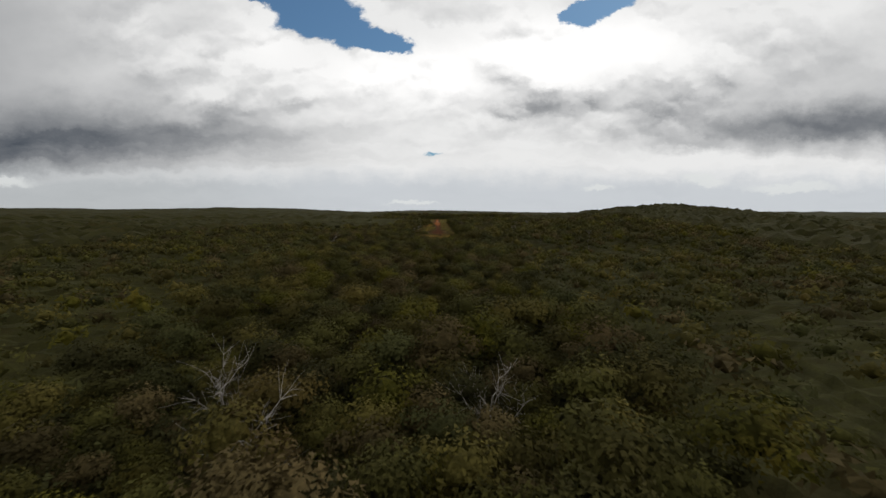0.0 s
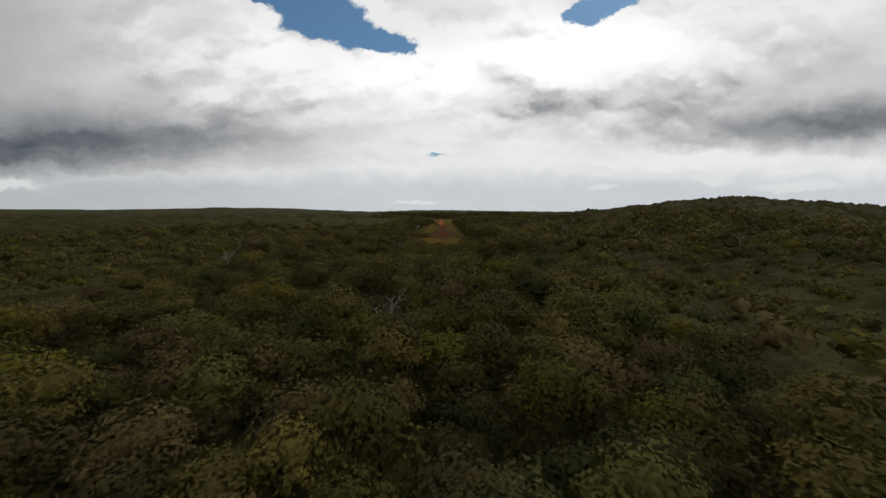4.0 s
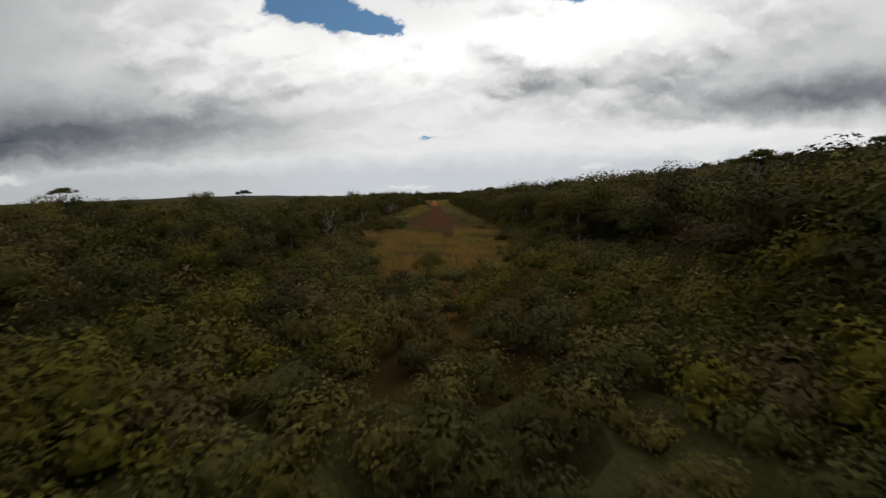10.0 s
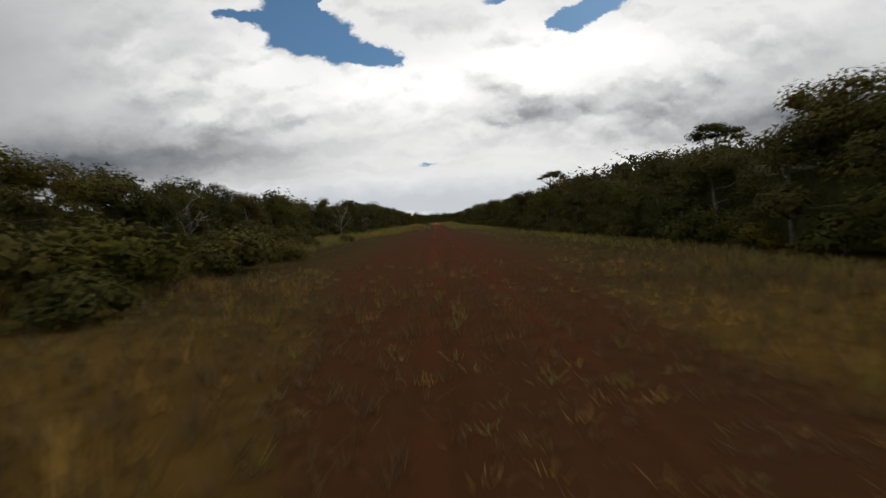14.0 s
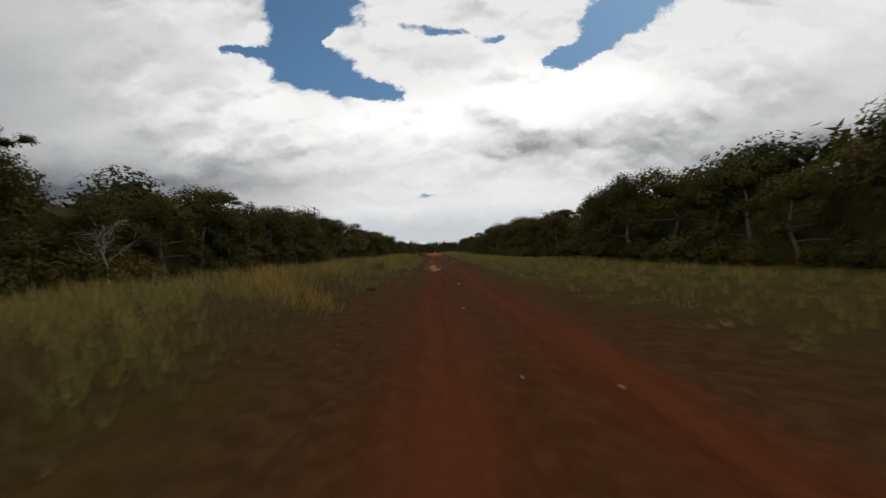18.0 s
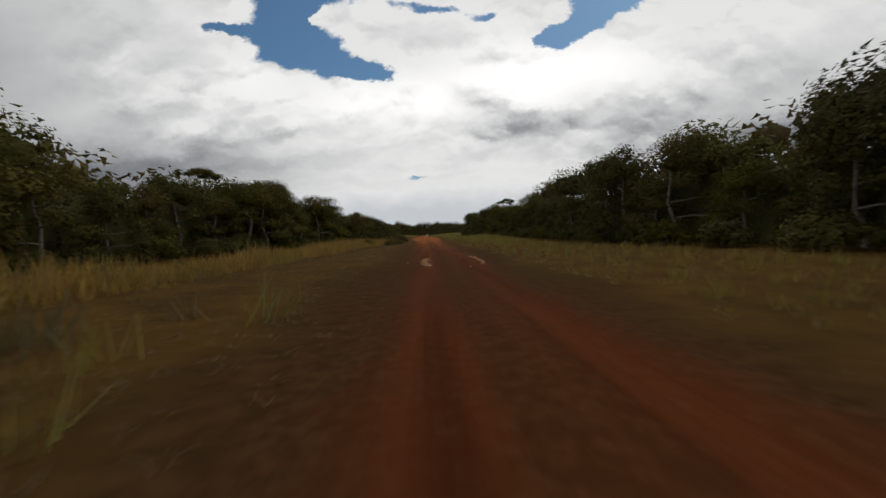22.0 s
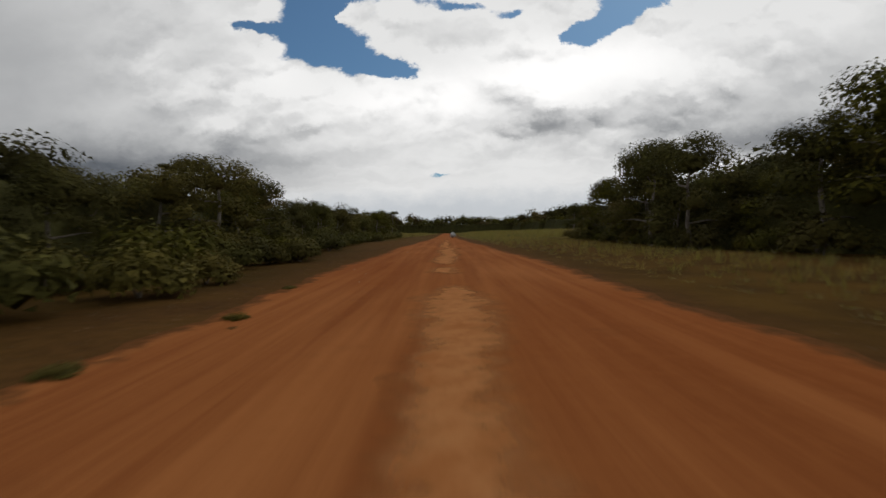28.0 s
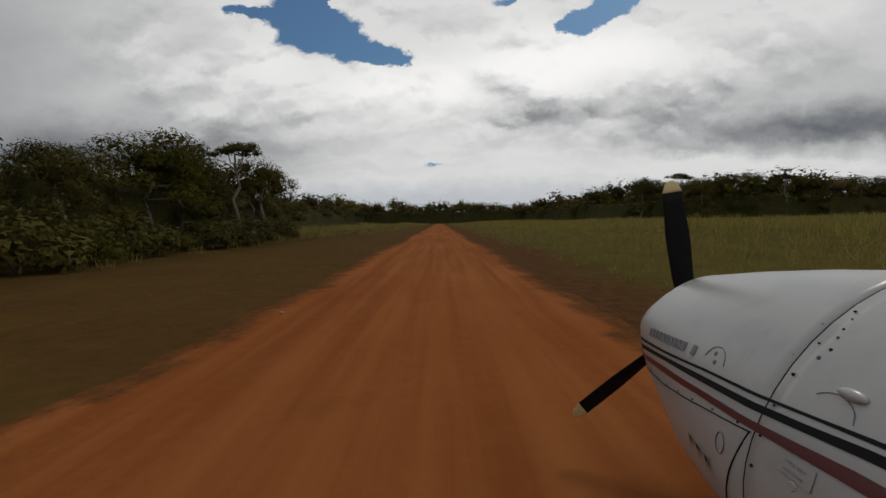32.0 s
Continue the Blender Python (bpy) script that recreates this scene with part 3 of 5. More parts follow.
def leaf_blades(c, r, n, size, up=0.5, inner=0.70, outer=1.06):
    """leaf sprays round a clump: corner rows, and normals rounded towards the clump's own shape"""
    d = rng.normal(size=(n, 3))
    d /= np.linalg.norm(d, axis=1)[:, None]
    d[:, 2] = np.where(d[:, 2] < -0.45, -d[:, 2], d[:, 2])
    p = np.asarray(c) + d * np.asarray(r) * rng.uniform(inner, outer, (n, 1))
    nrm = d + rng.normal(scale=0.38, size=(n, 3)) + np.array([0, 0, up])
    nrm /= np.linalg.norm(nrm, axis=1)[:, None]
    a = np.cross(nrm, rng.normal(size=(n, 3)))
    a /= np.linalg.norm(a, axis=1)[:, None] + 1e-9
    b = np.cross(nrm, a)
    s = size * rng.uniform(0.6, 1.3, (n, 1))
    round_n = d * 0.75 + nrm * 0.55 + np.asarray(c) * np.array([0.07, 0.07, 0.0])
    round_n /= np.linalg.norm(round_n, axis=1)[:, None]
    v = np.stack([p + a * s, p - a * s * 0.6 + b * s * 0.55 - nrm * s * 0.15, p - a * s * 0.6 - b * s * 0.55 - nrm * s * 0.15], 1).reshape(-1, 3)
    return v, np.repeat(round_n, 3, axis=0)


def crown_data(clumps, leaves, size, fine=False, cores=99):
    """corner rows, face sizes and normals of a leafy crown: leaf sprays in two layers round an uneven core to each clump"""
    tri, soft = [], []
    for c, r in clumps[:cores]:
        core = clump_core(c, r, fine)
        out = core - np.asarray(c)
        tri.append(core)
        soft.append(out / (np.linalg.norm(out, axis=1)[:, None] + 1e-9))
    w = np.array([r[0] * r[1] for c, r in clumps])
    w = w / w.sum()
    for (c, r), k in zip(clumps, w):
        for q in (leaf_blades(c, r, max(6, int(leaves * 0.78 * k)), size), leaf_blades(c, r, max(3, int(leaves * 0.22 * k)), size * 1.7, 0.3, 0.40, 0.72)):
            tri.append(q[0])
            soft.append(q[1])
    v = np.concatenate(tri)
    return v, np.full(len(v) // 3, 3), np.concatenate(soft)


def round_clumps(h, w, n, seed):
    g = np.random.default_rng(seed)
    out = [((0, 0, h * 0.74), (w * 0.36, w * 0.36, h * 0.20))]
    for k in range(n):
        a = k * 2.4 + g.uniform(-0.4, 0.4)
        d = w * g.uniform(0.20, 0.36)
        out.append(((math.cos(a) * d, math.sin(a) * d, h * g.uniform(0.52, 0.86)), (w * g.uniform(0.17, 0.27), w * g.uniform(0.17, 0.27), h * g.uniform(0.09, 0.16))))
    return out


def umbrella_clumps(h, w, n, seed):
    g = np.random.default_rng(seed)
    out = [((0, 0, h * 0.93), (w * 0.25, w * 0.25, h * 0.05))]
    for k in range(n):
        a = k * 2.4 + g.uniform(-0.3, 0.3)
        d = w * g.uniform(0.18, 0.42)
        out.append(((math.cos(a) * d, math.sin(a) * d, h * (0.93 - 0.14 * (d / w)) + g.uniform(-0.3, 0.3)), (w * g.uniform(0.12, 0.2), w * g.uniform(0.12, 0.2), h * g.uniform(0.03, 0.055))))
    return out


def tube(path, radii, sides=6):
    """corner rows of a tapered tube of quads along a path"""
    path, rows = np.asarray(path, float), []
    for i, (p, r) in enumerate(zip(path, radii)):
        t = path[min(i + 1, len(path) - 1)] - path[max(i - 1, 0)]
        t = t / np.linalg.norm(t)
        u = np.cross(t, (0.3, 1, 0.1))
        u /= np.linalg.norm(u)
        w = np.cross(t, u)
        a = np.linspace(0, 2 * np.pi, sides, endpoint=False)
        rows.append(p + r * (np.cos(a)[:, None] * u + np.sin(a)[:, None] * w))
    out = []
    for lo, hi in zip(rows[:-1], rows[1:]):
        for k in range(sides):
            q = (k + 1) % sides
            out += [lo[k], lo[q], hi[q], hi[k]]
    return np.array(out)


def bent(start, end, n, sag, seed):
    g = np.random.default_rng(seed)
    s, e = np.asarray(start, float), np.asarray(end, float)
    k = np.linspace(0, 1, n)[:, None]
    return s + (e - s) * k + g.normal(scale=sag, size=(n, 3)) * np.sin(np.pi * k)


def tube_mesh(name, path, r0, r1, mat, sides=6):
    v = tube(path, np.linspace(r0, r1, len(path)), sides)
    return big_mesh(name, v, np.full(len(v) // 4, 4), mat)


def tree_thing(kind, h, w, leaves, size, mat, seed, label, group, pale=False, clumps=7):
    root = new("tree")
    root.empty_display_size = 0.1
    cl = umbrella_clumps(h, w, clumps, seed) if kind == "umbrella" else round_clumps(h, w, clumps, seed)
    bk = M_GREYBARK if pale else M_BARK
    top = h * (0.86 if kind == "umbrella" else 0.62)
    tp = bent((0, 0, -0.4), (0.04 * h, 0.02 * h, top), 7, 0.02 * h, seed)
    r = 0.013 * h + 0.05
    p = new("trunk", tube_mesh("trunk", tp, r * 1.25, r * 0.45, bk, 8))
    p.parent = root
    for k in range(1, min(len(cl), 5)):
        c = np.asarray(cl[k][0])
        s = tp[4 if kind != "umbrella" else 5]
        q = new("limb", tube_mesh("limb", bent(s, c, 5, 0.02 * h, seed + k), r * 0.5, r * 0.16, bk, 5))
        q.parent = root
    v, sz, soft = crown_data(cl, leaves, size, True)
    c = new("crown", big_mesh("crown", v, sz, mat, soft))
    c.parent = root
    return tagged(root, label, "tree", group)


def scatter(stuff_name, spots, templates, mats, label, category):
    """One mesh out of many templates; spots: x, y, z, scale, squash, turn, template index, and maybe a material slot."""
    vs, ss, mi, own, ns = [], [], [], [], []
    tones = np.random.default_rng(len(spots))
    mats = mats if isinstance(mats, list) else [mats]
    for x, y, z, s, sq, a, k, *slot in spots:
        v, sz, *soft = templates[int(k)]
        ca, sa = math.cos(a) * s, math.sin(a) * s
        vs.append(np.stack([v[:, 0] * ca - v[:, 1] * sa + x, v[:, 0] * sa + v[:, 1] * ca + y, v[:, 2] * s * sq + z], -1).astype(np.float32))
        ss.append(sz)
        if soft:
            n, c1, s1 = soft[0], math.cos(a), math.sin(a)
            ns.append(np.stack([n[:, 0] * c1 - n[:, 1] * s1, n[:, 0] * s1 + n[:, 1] * c1, n[:, 2]], -1).astype(np.float32))
        mi.append(np.full(len(sz), slot[0] if slot else 0, dtype=np.int32))
        own.append(np.full(len(sz), tones.uniform(-1, 1), dtype=np.float32))
    me = big_mesh(stuff_name, np.concatenate(vs), np.concatenate(ss), mats[0], np.concatenate(ns) if ns else None)
    for m in mats[1:]:
        me.materials.append(m)
    me.polygons.foreach_set("material_index", np.concatenate(mi))
    me.attributes.new("crown_tone", "FLOAT", "FACE").data.foreach_set("value", np.concatenate(own))
    return tagged(new(stuff_name, me), label, category, kind="stuff")


def left_line(y):
    """x of the forest edge on the left"""
    return np.interp(y, [350, 371, 400, 440, 480, 530, 560, 590, 620, 700, 760, 800, 830, 885, 915, 950, 1000, 1025, 1050, 1300], [-3, -16, -23, -27, -27, -28, -33, -27, -25, -27, -24, -17, -12, -12, -16, -17, -17, -20, -40, -60])


def right_line(y):
    return np.interp(y, [350, 371, 400, 440, 480, 540, 700, 800, 940, 950, 1144, 1146, 1300], [7, 19, 21, 21, 21, 22, 22, 22, 23, 200, 200, 82, 72])


def grass_left(y):
    """x of the edge of the grass, inside the forest edge where bushes stand before it"""
    return np.maximum(np.interp(y, [350, 366, 372, 379, 386, 396, 410, 425, 445, 480, 500], [3.0, 3.0, -3.5, -8.5, -10, -12, -14.5, -18, -23, -27, -28]), left_line(y))


def ragged(y, s):
    return 1.6 * np.sin(y * 0.5 + s) + 1.1 * np.sin(y * 1.3 + 2.0 * s) + 0.6 * np.sin(y * 2.9 + s)


def grass_right(y):
    return np.minimum(np.interp(y, [350, 366, 372, 379, 386, 410, 440, 480], [0.0, 0.0, 3.5, 8.5, 9.5, 14, 18, 21]) + (y > 480) * 200, right_line(y))


def in_clearing(x, y):
    return 350 < y < 1345 and left_line(y) < x < right_line(y)


def canopy_height(x, y):
    """typical height of the trees at a place"""
    h = 9.0 + 1.5 * math.sin(x * 0.045 + 1) * math.sin(y * 0.037)
    h *= 1 - 0.62 * float(sstep(215, 335, y)) * math.exp(-((x - 2) / 24.0) ** 2)
    if x > 18 and y > 250:
        h = max(h, 12.3 * (1 if x > 38 else float(np.interp(y, [330, 385, 455, 490, 560, 600, 640, 700, 760, 790, 830, 940], [1, 0.92, 0.84, 0.86, 0.80, 0.80, 0.80, 0.86, 1.0, 0.96, 0.90, 0.90])))) + 0.8 * math.exp(-((y - 600) / 130.0) ** 2) if y < 1000 else 19.0
    if x < -10 and y > 380:
        h = float(np.interp(y, [380, 430, 500, 530, 565, 585, 595, 620, 680, 705, 745, 785, 820, 870, 930, 965, 1000, 1060], [8.2, 9.4, 9.6, 9.0, 8.6, 11.0, 12.8, 12.0, 11.4, 12.4, 12.0, 12.4, 8.6, 7.8, 7.3, 8.4, 9.2, 12.0]))
    if y > 1250:
        h = 18.0
    return h


def jittered(box, gap, keep, seed, jit=0.42):
    g = np.random.default_rng(seed)
    x0, x1, y0, y1 = box
    for j, y in enumerate(np.arange(y0, y1, gap)):
        for x in np.arange(x0 + (j % 2) * gap / 2, x1, gap):
            px, py = x + g.uniform(-jit, jit) * gap, y + g.uniform(-jit, jit) * gap
            if keep(px, py):
                yield px, py, g


def tree_spots(box, gap, keep, seed, templates, tall=1.0):
    out = []
    for x, y, g in jittered(box, gap, keep, seed):
        h = canopy_height(x, y) * g.uniform(0.66, 1.24) * tall
        out.append((x, y, float(ground_z(x, y)) - 0.3, h / 10.0, g.uniform(0.9, 1.1), g.uniform(0, 6.28), g.integers(0, templates), int(g.choice(5, p=[0.30, 0.24, 0.18, 0.14, 0.14]))))
    return out


def full_clumps(h, w, n, seed):
    """crown that reaches down to the ground, for forest edges"""
    g = np.random.default_rng(seed)
    out = [((0, 0, h * 0.72), (w * 0.36, w * 0.36, h * 0.22))]
    for k in range(n):
        a = k * 2.4 + g.uniform(-0.5, 0.5)
        e = (k + 0.5) / n
        d = w * (0.42 - 0.22 * e) * g.uniform(0.7, 1.15)
        out.append(((math.cos(a) * d, math.sin(a) * d, h * (0.16 + 0.72 * e)), (w * g.uniform(0.14, 0.22), w * g.uniform(0.14, 0.22), h * g.uniform(0.10, 0.16))))
    return out


def dome_clumps(h, w, n, seed):
    """rounded crown seen from above, with lobes round its rim"""
    g = np.random.default_rng(seed)
    out = [((0, 0, h * 0.70), (w * 0.37, w * 0.37, h * 0.27))]
    for k in range(n):
        a = k * 6.283 / n + g.uniform(-0.5, 0.5)
        d = w * g.uniform(0.20, 0.33)
        out.append(((math.cos(a) * d, math.sin(a) * d, h * g.uniform(0.58, 0.82)), (w * g.uniform(0.15, 0.24), w * g.uniform(0.15, 0.24), h * g.uniform(0.09, 0.14))))
    return out


def near_zone(x, y):
    return -40 - 0.11 * y < x < 24 + 0.05 * y + 8 * (y > 320) and y < 432


# crowns of a 10 m tree, near and far versions, and of a 3 m bush
NEAR = [crown_data(dome_clumps(10, 9.0, 5, 20 + k), 1000, 0.24, True, 1) for k in range(7)]
MID = [crown_data(dome_clumps(10, 9.5, 4, 40 + k), 84, 0.48, False, 1) for k in range(5)]
BUSH = [crown_data([((0, 0, 1.4), (1.3, 1.3, 1.2)), ((0.9, 0.4, 1.0), (0.9, 0.9, 0.8)), ((-0.6, 0.8, 1.1), (0.9, 1.0, 0.9))], 430, 0.118) for k in range(5)]

scatter("forest", tree_spots((-86, 54, 12, 432), 5.3, lambda x, y: near_zone(x, y) and not in_clearing(x, y) and not (y > 250 and abs(x - 2) < 10 + 0.11 * (y - 250)), 3, len(NEAR)), NEAR, FOREST_MATS,
        "dense dark green tropical forest canopy under the approach", "forest")
bush_rng = []
for x, y, g in jittered((-29, 36, 246, 470), 2.7, lambda x, y: (abs(x - 2) < 13 + 0.12 * (y - 250) and (y < 350 or left_line(y) - 2 < x < right_line(y) + 2 or y < 378)) and not (y > 350 and grass_left(y) - 0.4 + ragged(y, 0.3) < x < grass_right(y) + 0.4 + ragged(y, 2.2)), 9):
    s = canopy_height(x, y) / 3.0 * g.uniform(0.6, 1.45) * (0.85 if y > 300 else 1.0)
    tone = 4 if math.sin(x * 0.17 + y * 0.05) + g.normal(scale=0.6) > -0.2 + 0.5 * (y > 330) else int(g.choice([0, 1, 1, 1, 2, 3]))
    bush_rng.append((x, y, float(ground_z(x, y)) - 0.2, min(s, 1.9) * float(np.interp(y, [340, 370, 400], [1.0, 0.8, 0.62])), g.uniform(0.85, 1.15), g.uniform(0, 6.28), g.integers(0, 5), tone))
scatter("low_forest", bush_rng, BUSH, FOREST_MATS, "low green regrowth and bushes before the airstrip", "bushes")
scatter("forest_behind", tree_spots((-186, 186, -10, 430), 7.6, lambda x, y: not near_zone(x, y) and not in_clearing(x, y), 5, len(MID))
        + tree_spots((-52, 0, 430, 1040), 7.6, lambda x, y: x < left_line(y) - 13, 6, len(MID))
        + tree_spots((0, 100, 430, 948), 8.0, lambda x, y: x > right_line(y) + 13, 7, len(MID))
        + tree_spots((-150, 220, 1045, 1420), 9.0, lambda x, y: not in_clearing(x, y), 8, len(MID)), MID, FOREST_MATS,
        "dense dark green forest rising behind the strip", "forest")


# low growth that fills the gaps under the near canopy
FILL = [crown_data([((0, 0, 1.7), (1.9, 1.9, 1.5))], 96, 0.27, False, 0) for k in range(4)]
fill = []
for x, y, g in jittered((-76, 50, 14, 432), 3.1, lambda x, y: near_zone(x, y) and not in_clearing(x, y) and not (y > 250 and abs(x - 2) < 11 + 0.11 * (y - 250)), 15):
    fill.append((x, y, float(ground_z(x, y)), g.uniform(0.7, 1.5), g.uniform(0.8, 1.3), g.uniform(0, 6.28), g.integers(0, 4), int(g.choice([0, 1, 2, 3, 3]))))
scatter("understory", fill, FILL, FOREST_MATS, "dense low green growth under the forest canopy", "undergrowth")

second = tree_spots((-45, 50, 392, 1030), 6.6, lambda x, y: (left_line(y) - 13 < x < left_line(y) - 5) or (y < 946 and right_line(y) + 5 < x < right_line(y) + 13), 12, len(NEAR))
scatter("forest_edge", second, NEAR, FOREST_MATS, "dark green trees close behind the forest edge", "forest")


# undergrowth fills the forest between the trunks; gap shade is in its colour
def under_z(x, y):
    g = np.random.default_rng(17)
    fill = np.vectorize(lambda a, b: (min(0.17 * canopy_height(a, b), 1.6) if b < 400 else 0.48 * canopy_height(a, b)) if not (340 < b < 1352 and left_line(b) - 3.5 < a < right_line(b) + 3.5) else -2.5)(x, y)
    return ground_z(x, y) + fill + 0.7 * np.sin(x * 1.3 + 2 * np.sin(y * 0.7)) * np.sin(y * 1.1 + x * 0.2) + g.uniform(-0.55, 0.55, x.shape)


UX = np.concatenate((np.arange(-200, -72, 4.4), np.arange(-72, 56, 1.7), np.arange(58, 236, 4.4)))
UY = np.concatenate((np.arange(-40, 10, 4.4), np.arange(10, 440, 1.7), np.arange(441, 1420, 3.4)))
tagged(new("undergrowth", grid_mesh("undergrowth", UX, UY, under_z, M_UNDER_SHADE, False)),
       "tangled undergrowth below the forest canopy, its colour darkened like shade", "undergrowth", kind="stuff")


# far canopy: one lumpy sheet, its colour darkened for the missing crown shadows
def hash01(i, j, s):
    return np.modf(np.abs(np.sin(i * 127.1 + j * 311.7 + s * 74.7) * 43758.5453))[0]


def domes(x, y, cell, tall):
    """height of packed round crowns, one to a cell"""
    i0, j0 = np.floor(x / cell), np.floor(y / cell)
    best = np.zeros_like(x)
    for di in (-1, 0, 1):
        for dj in (-1, 0, 1):
            i, j = i0 + di, j0 + dj
            cx, cy = (i + 0.5 + 0.7 * (hash01(i, j, 1) - 0.5)) * cell, (j + 0.5 + 0.7 * (hash01(i, j, 2) - 0.5)) * cell
            r = cell * (0.55 + 0.3 * hash01(i, j, 3))
            q = np.clip(1 - ((x - cx) ** 2 + (y - cy) ** 2) / r ** 2, 0, 1)
            best = np.maximum(best, tall * (0.55 + 0.45 * hash01(i, j, 4)) * (0.15 + 0.85 * np.sqrt(q)) * (q > 0))
    return best


def far_canopy(x, y):
    r = np.hypot(x, y - 450)
    edge = np.maximum(np.maximum(sstep(180, 196, x), sstep(180, 196, -x)), np.maximum(sstep(1395, 1420, y), sstep(-10, -30, y)))
    edge = np.where((y > 430) & (y < 1400), np.maximum(sstep(84, 104, x) * (y < 950), np.maximum(sstep(175, 215, x), sstep(46, 60, -x) * (y < 1040) + sstep(140, 160, -x) * (y >= 1040))), edge)
    h = np.where(r < 620, domes(x, y, 9.0, 11.5) * np.where((y > 430) & (x < 0), 0.62, 1.0), domes(x, y, 26.0, 14.0))
    return ground_z(x, y) + h * edge - 4.0 * (1 - edge) + 3.0 * sstep(1350, 1450, y)


fx = spread(300, 4.2, 4300, 1.055)
fy = np.concatenate((np.arange(-120, 760, 4.2), 760 + spread(0, 4.4, 4100, 1.04)))
tagged(new("far_forest", grid_mesh("far_forest", np.concatenate((-fx[:0:-1], fx)), fy, far_canopy, M_FAR_SHADED, False)),
       "distant unbroken forest to the horizon, darkened like shaded crowns", "forest", kind="stuff")

# ---- trees that line the strip ----
GROUP = "trees along the strip"
PROTO = []
for k, (mat, label) in enumerate(((M_LEAF, "broad dark green tree at the forest edge"), (M_LEAF2, "olive green leafy tree at the forest edge"), (M_LEAF, "wide dark tree with uneven crown at the forest edge"),
                                  (M_SHRUB, "fresh green bushy tree at the forest edge"))):
    root = new("tree")
    cl = full_clumps(10, 7.5 + 0.6 * k, 12 + k % 2, 60 + k)
    tp = bent((0, 0, -0.4), (0.3, 0.2, 6.6), 6, 0.2, 60 + k)
    new("trunk", tube_mesh("trunk", tp, 0.22, 0.08, M_GREYBARK if k == 1 else M_BARK, 7)).parent = root
    for q in (2, 5, 8):
        new("limb", tube_mesh("limb", bent(tp[2 + q // 4], cl[q][0], 4, 0.15, q), 0.10, 0.03, M_BARK, 5)).parent = root
    v, sz, soft = crown_data(cl, 5200, 0.138, False, 5)
    new("crown", big_mesh("crown", v, sz, mat, soft)).parent = root
    PROTO.append(tagged(root, label, "tree", GROUP))
PROTO.append(tree_thing("umbrella", 10, 5.6, 1900, 0.115, M_LEAF, 63, "flat-topped tree with a thin pale trunk above the forest", GROUP, True, 9))
PROTO.append(tree_thing("round", 10, 5.0, 2200, 0.115, M_LEAF2, 66, "tall slender tree with an open crown above the forest", GROUP, True, 6))
edge_rng = np.random.default_rng(11)


def stand(proto, x, y, h, wide=1.0):
    m = Matrix.Translation((x, y, float(ground_z(x, y)) - 0.05)) @ Matrix.Rotation(edge_rng.uniform(0, 6.28), 4, "Z")
    t = copy_thing(proto, m)
    t.scale = (h / 10 * wide, h / 10 * wide, h / 10)
    return t


for side in (-1, 1):
    y = 388.0
    while y < (1022 if side < 0 else 944):
        y += (4.3 if side < 0 else 5.2) * edge_rng.uniform(0.7, 1.3)
        out = edge_rng.uniform(0.5, 4.5)
        x = left_line(y) - out if side < 0 else right_line(y) + out
        h = canopy_height(x, y) * edge_rng.uniform(0.55, 1.02)
        # left, past y 930: paler leaf kinds, their colour standing in for haze
        stand(PROTO[int(edge_rng.choice(4, p=[0.34, 0.24, 0.28, 0.14] if side > 0 or y < 930 else [0.1, 0.5, 0.1, 0.3]))], x, y, h, edge_rng.uniform(0.9, 1.25))
# taller ones that stand out over the edge
for x, y, h, k in ((33, 436, 13.5, 4), (36, 452, 14, 4), (42, 470, 17, 4), (27, 478, 14, 5), (33, 500, 15, 4), (30, 560, 16, 4), (34, 600, 14, 5), (34, 655, 14, 4), (30, 672, 13, 4), (31, 722, 15.5, 5), (29, 735, 14.5, 5),
                   (33, 786, 15, 2), (36, 800, 17, 0), (37, 812, 19, 5), (28, 838, 15, 4), (33, 880, 14, 4), (31, 920, 15, 4), (-30, 420, 13, 5), (-24, 470, 12, 5), (-33, 580, 14, 5), (-29, 600, 13, 4), (-33, 640, 15, 4), (-31, 700, 14.5, 4),
                   (-26, 768, 13.5, 0), (-29, 777, 15, 2), (-24, 759, 13, 1), (-30, 752, 13.5, 4), (-27, 764, 13.5, 5), (-22, 812, 9.5, 5), (-24, 868, 10.5, 5), (-27, 905, 11, 4), (22.5, 908, 14.5, 2), (25, 915, 15, 0), (22, 899, 12.5, 2), (-17, 1004, 10.5, 4), (-19, 1014, 11.5, 5), (-40, 424, 13, 5), (-62, 440, 14, 1), (-90, 430, 14, 4), (-46, 474, 13.5, 0), (-118, 404, 15, 2), (-76, 500, 15, 4), (55, 320, 19, 4), (62, 352, 20, 4), (70, 300, 19, 5),
                   (48, 385, 18, 4), (80, 395, 20, 4), (-35, 350, 12, 5), (40, 250, 14, 5), (90, 260, 18, 4), (83, 1148, 23, 0), (90, 1149, 22, 2), (99, 1148, 24, 4), (108, 1149, 22, 1), (118, 1148, 23, 0), (130, 1149, 24, 2), (142, 1148, 22, 4), (155, 1149, 23, 0), (169, 1148, 22, 1), (183, 1149, 23, 2)):
    stand(PROTO[k], x, y, h * 0.86)
for p in PROTO:
    for o in (*p.children, p):
        bpy.data.objects.remove(o)

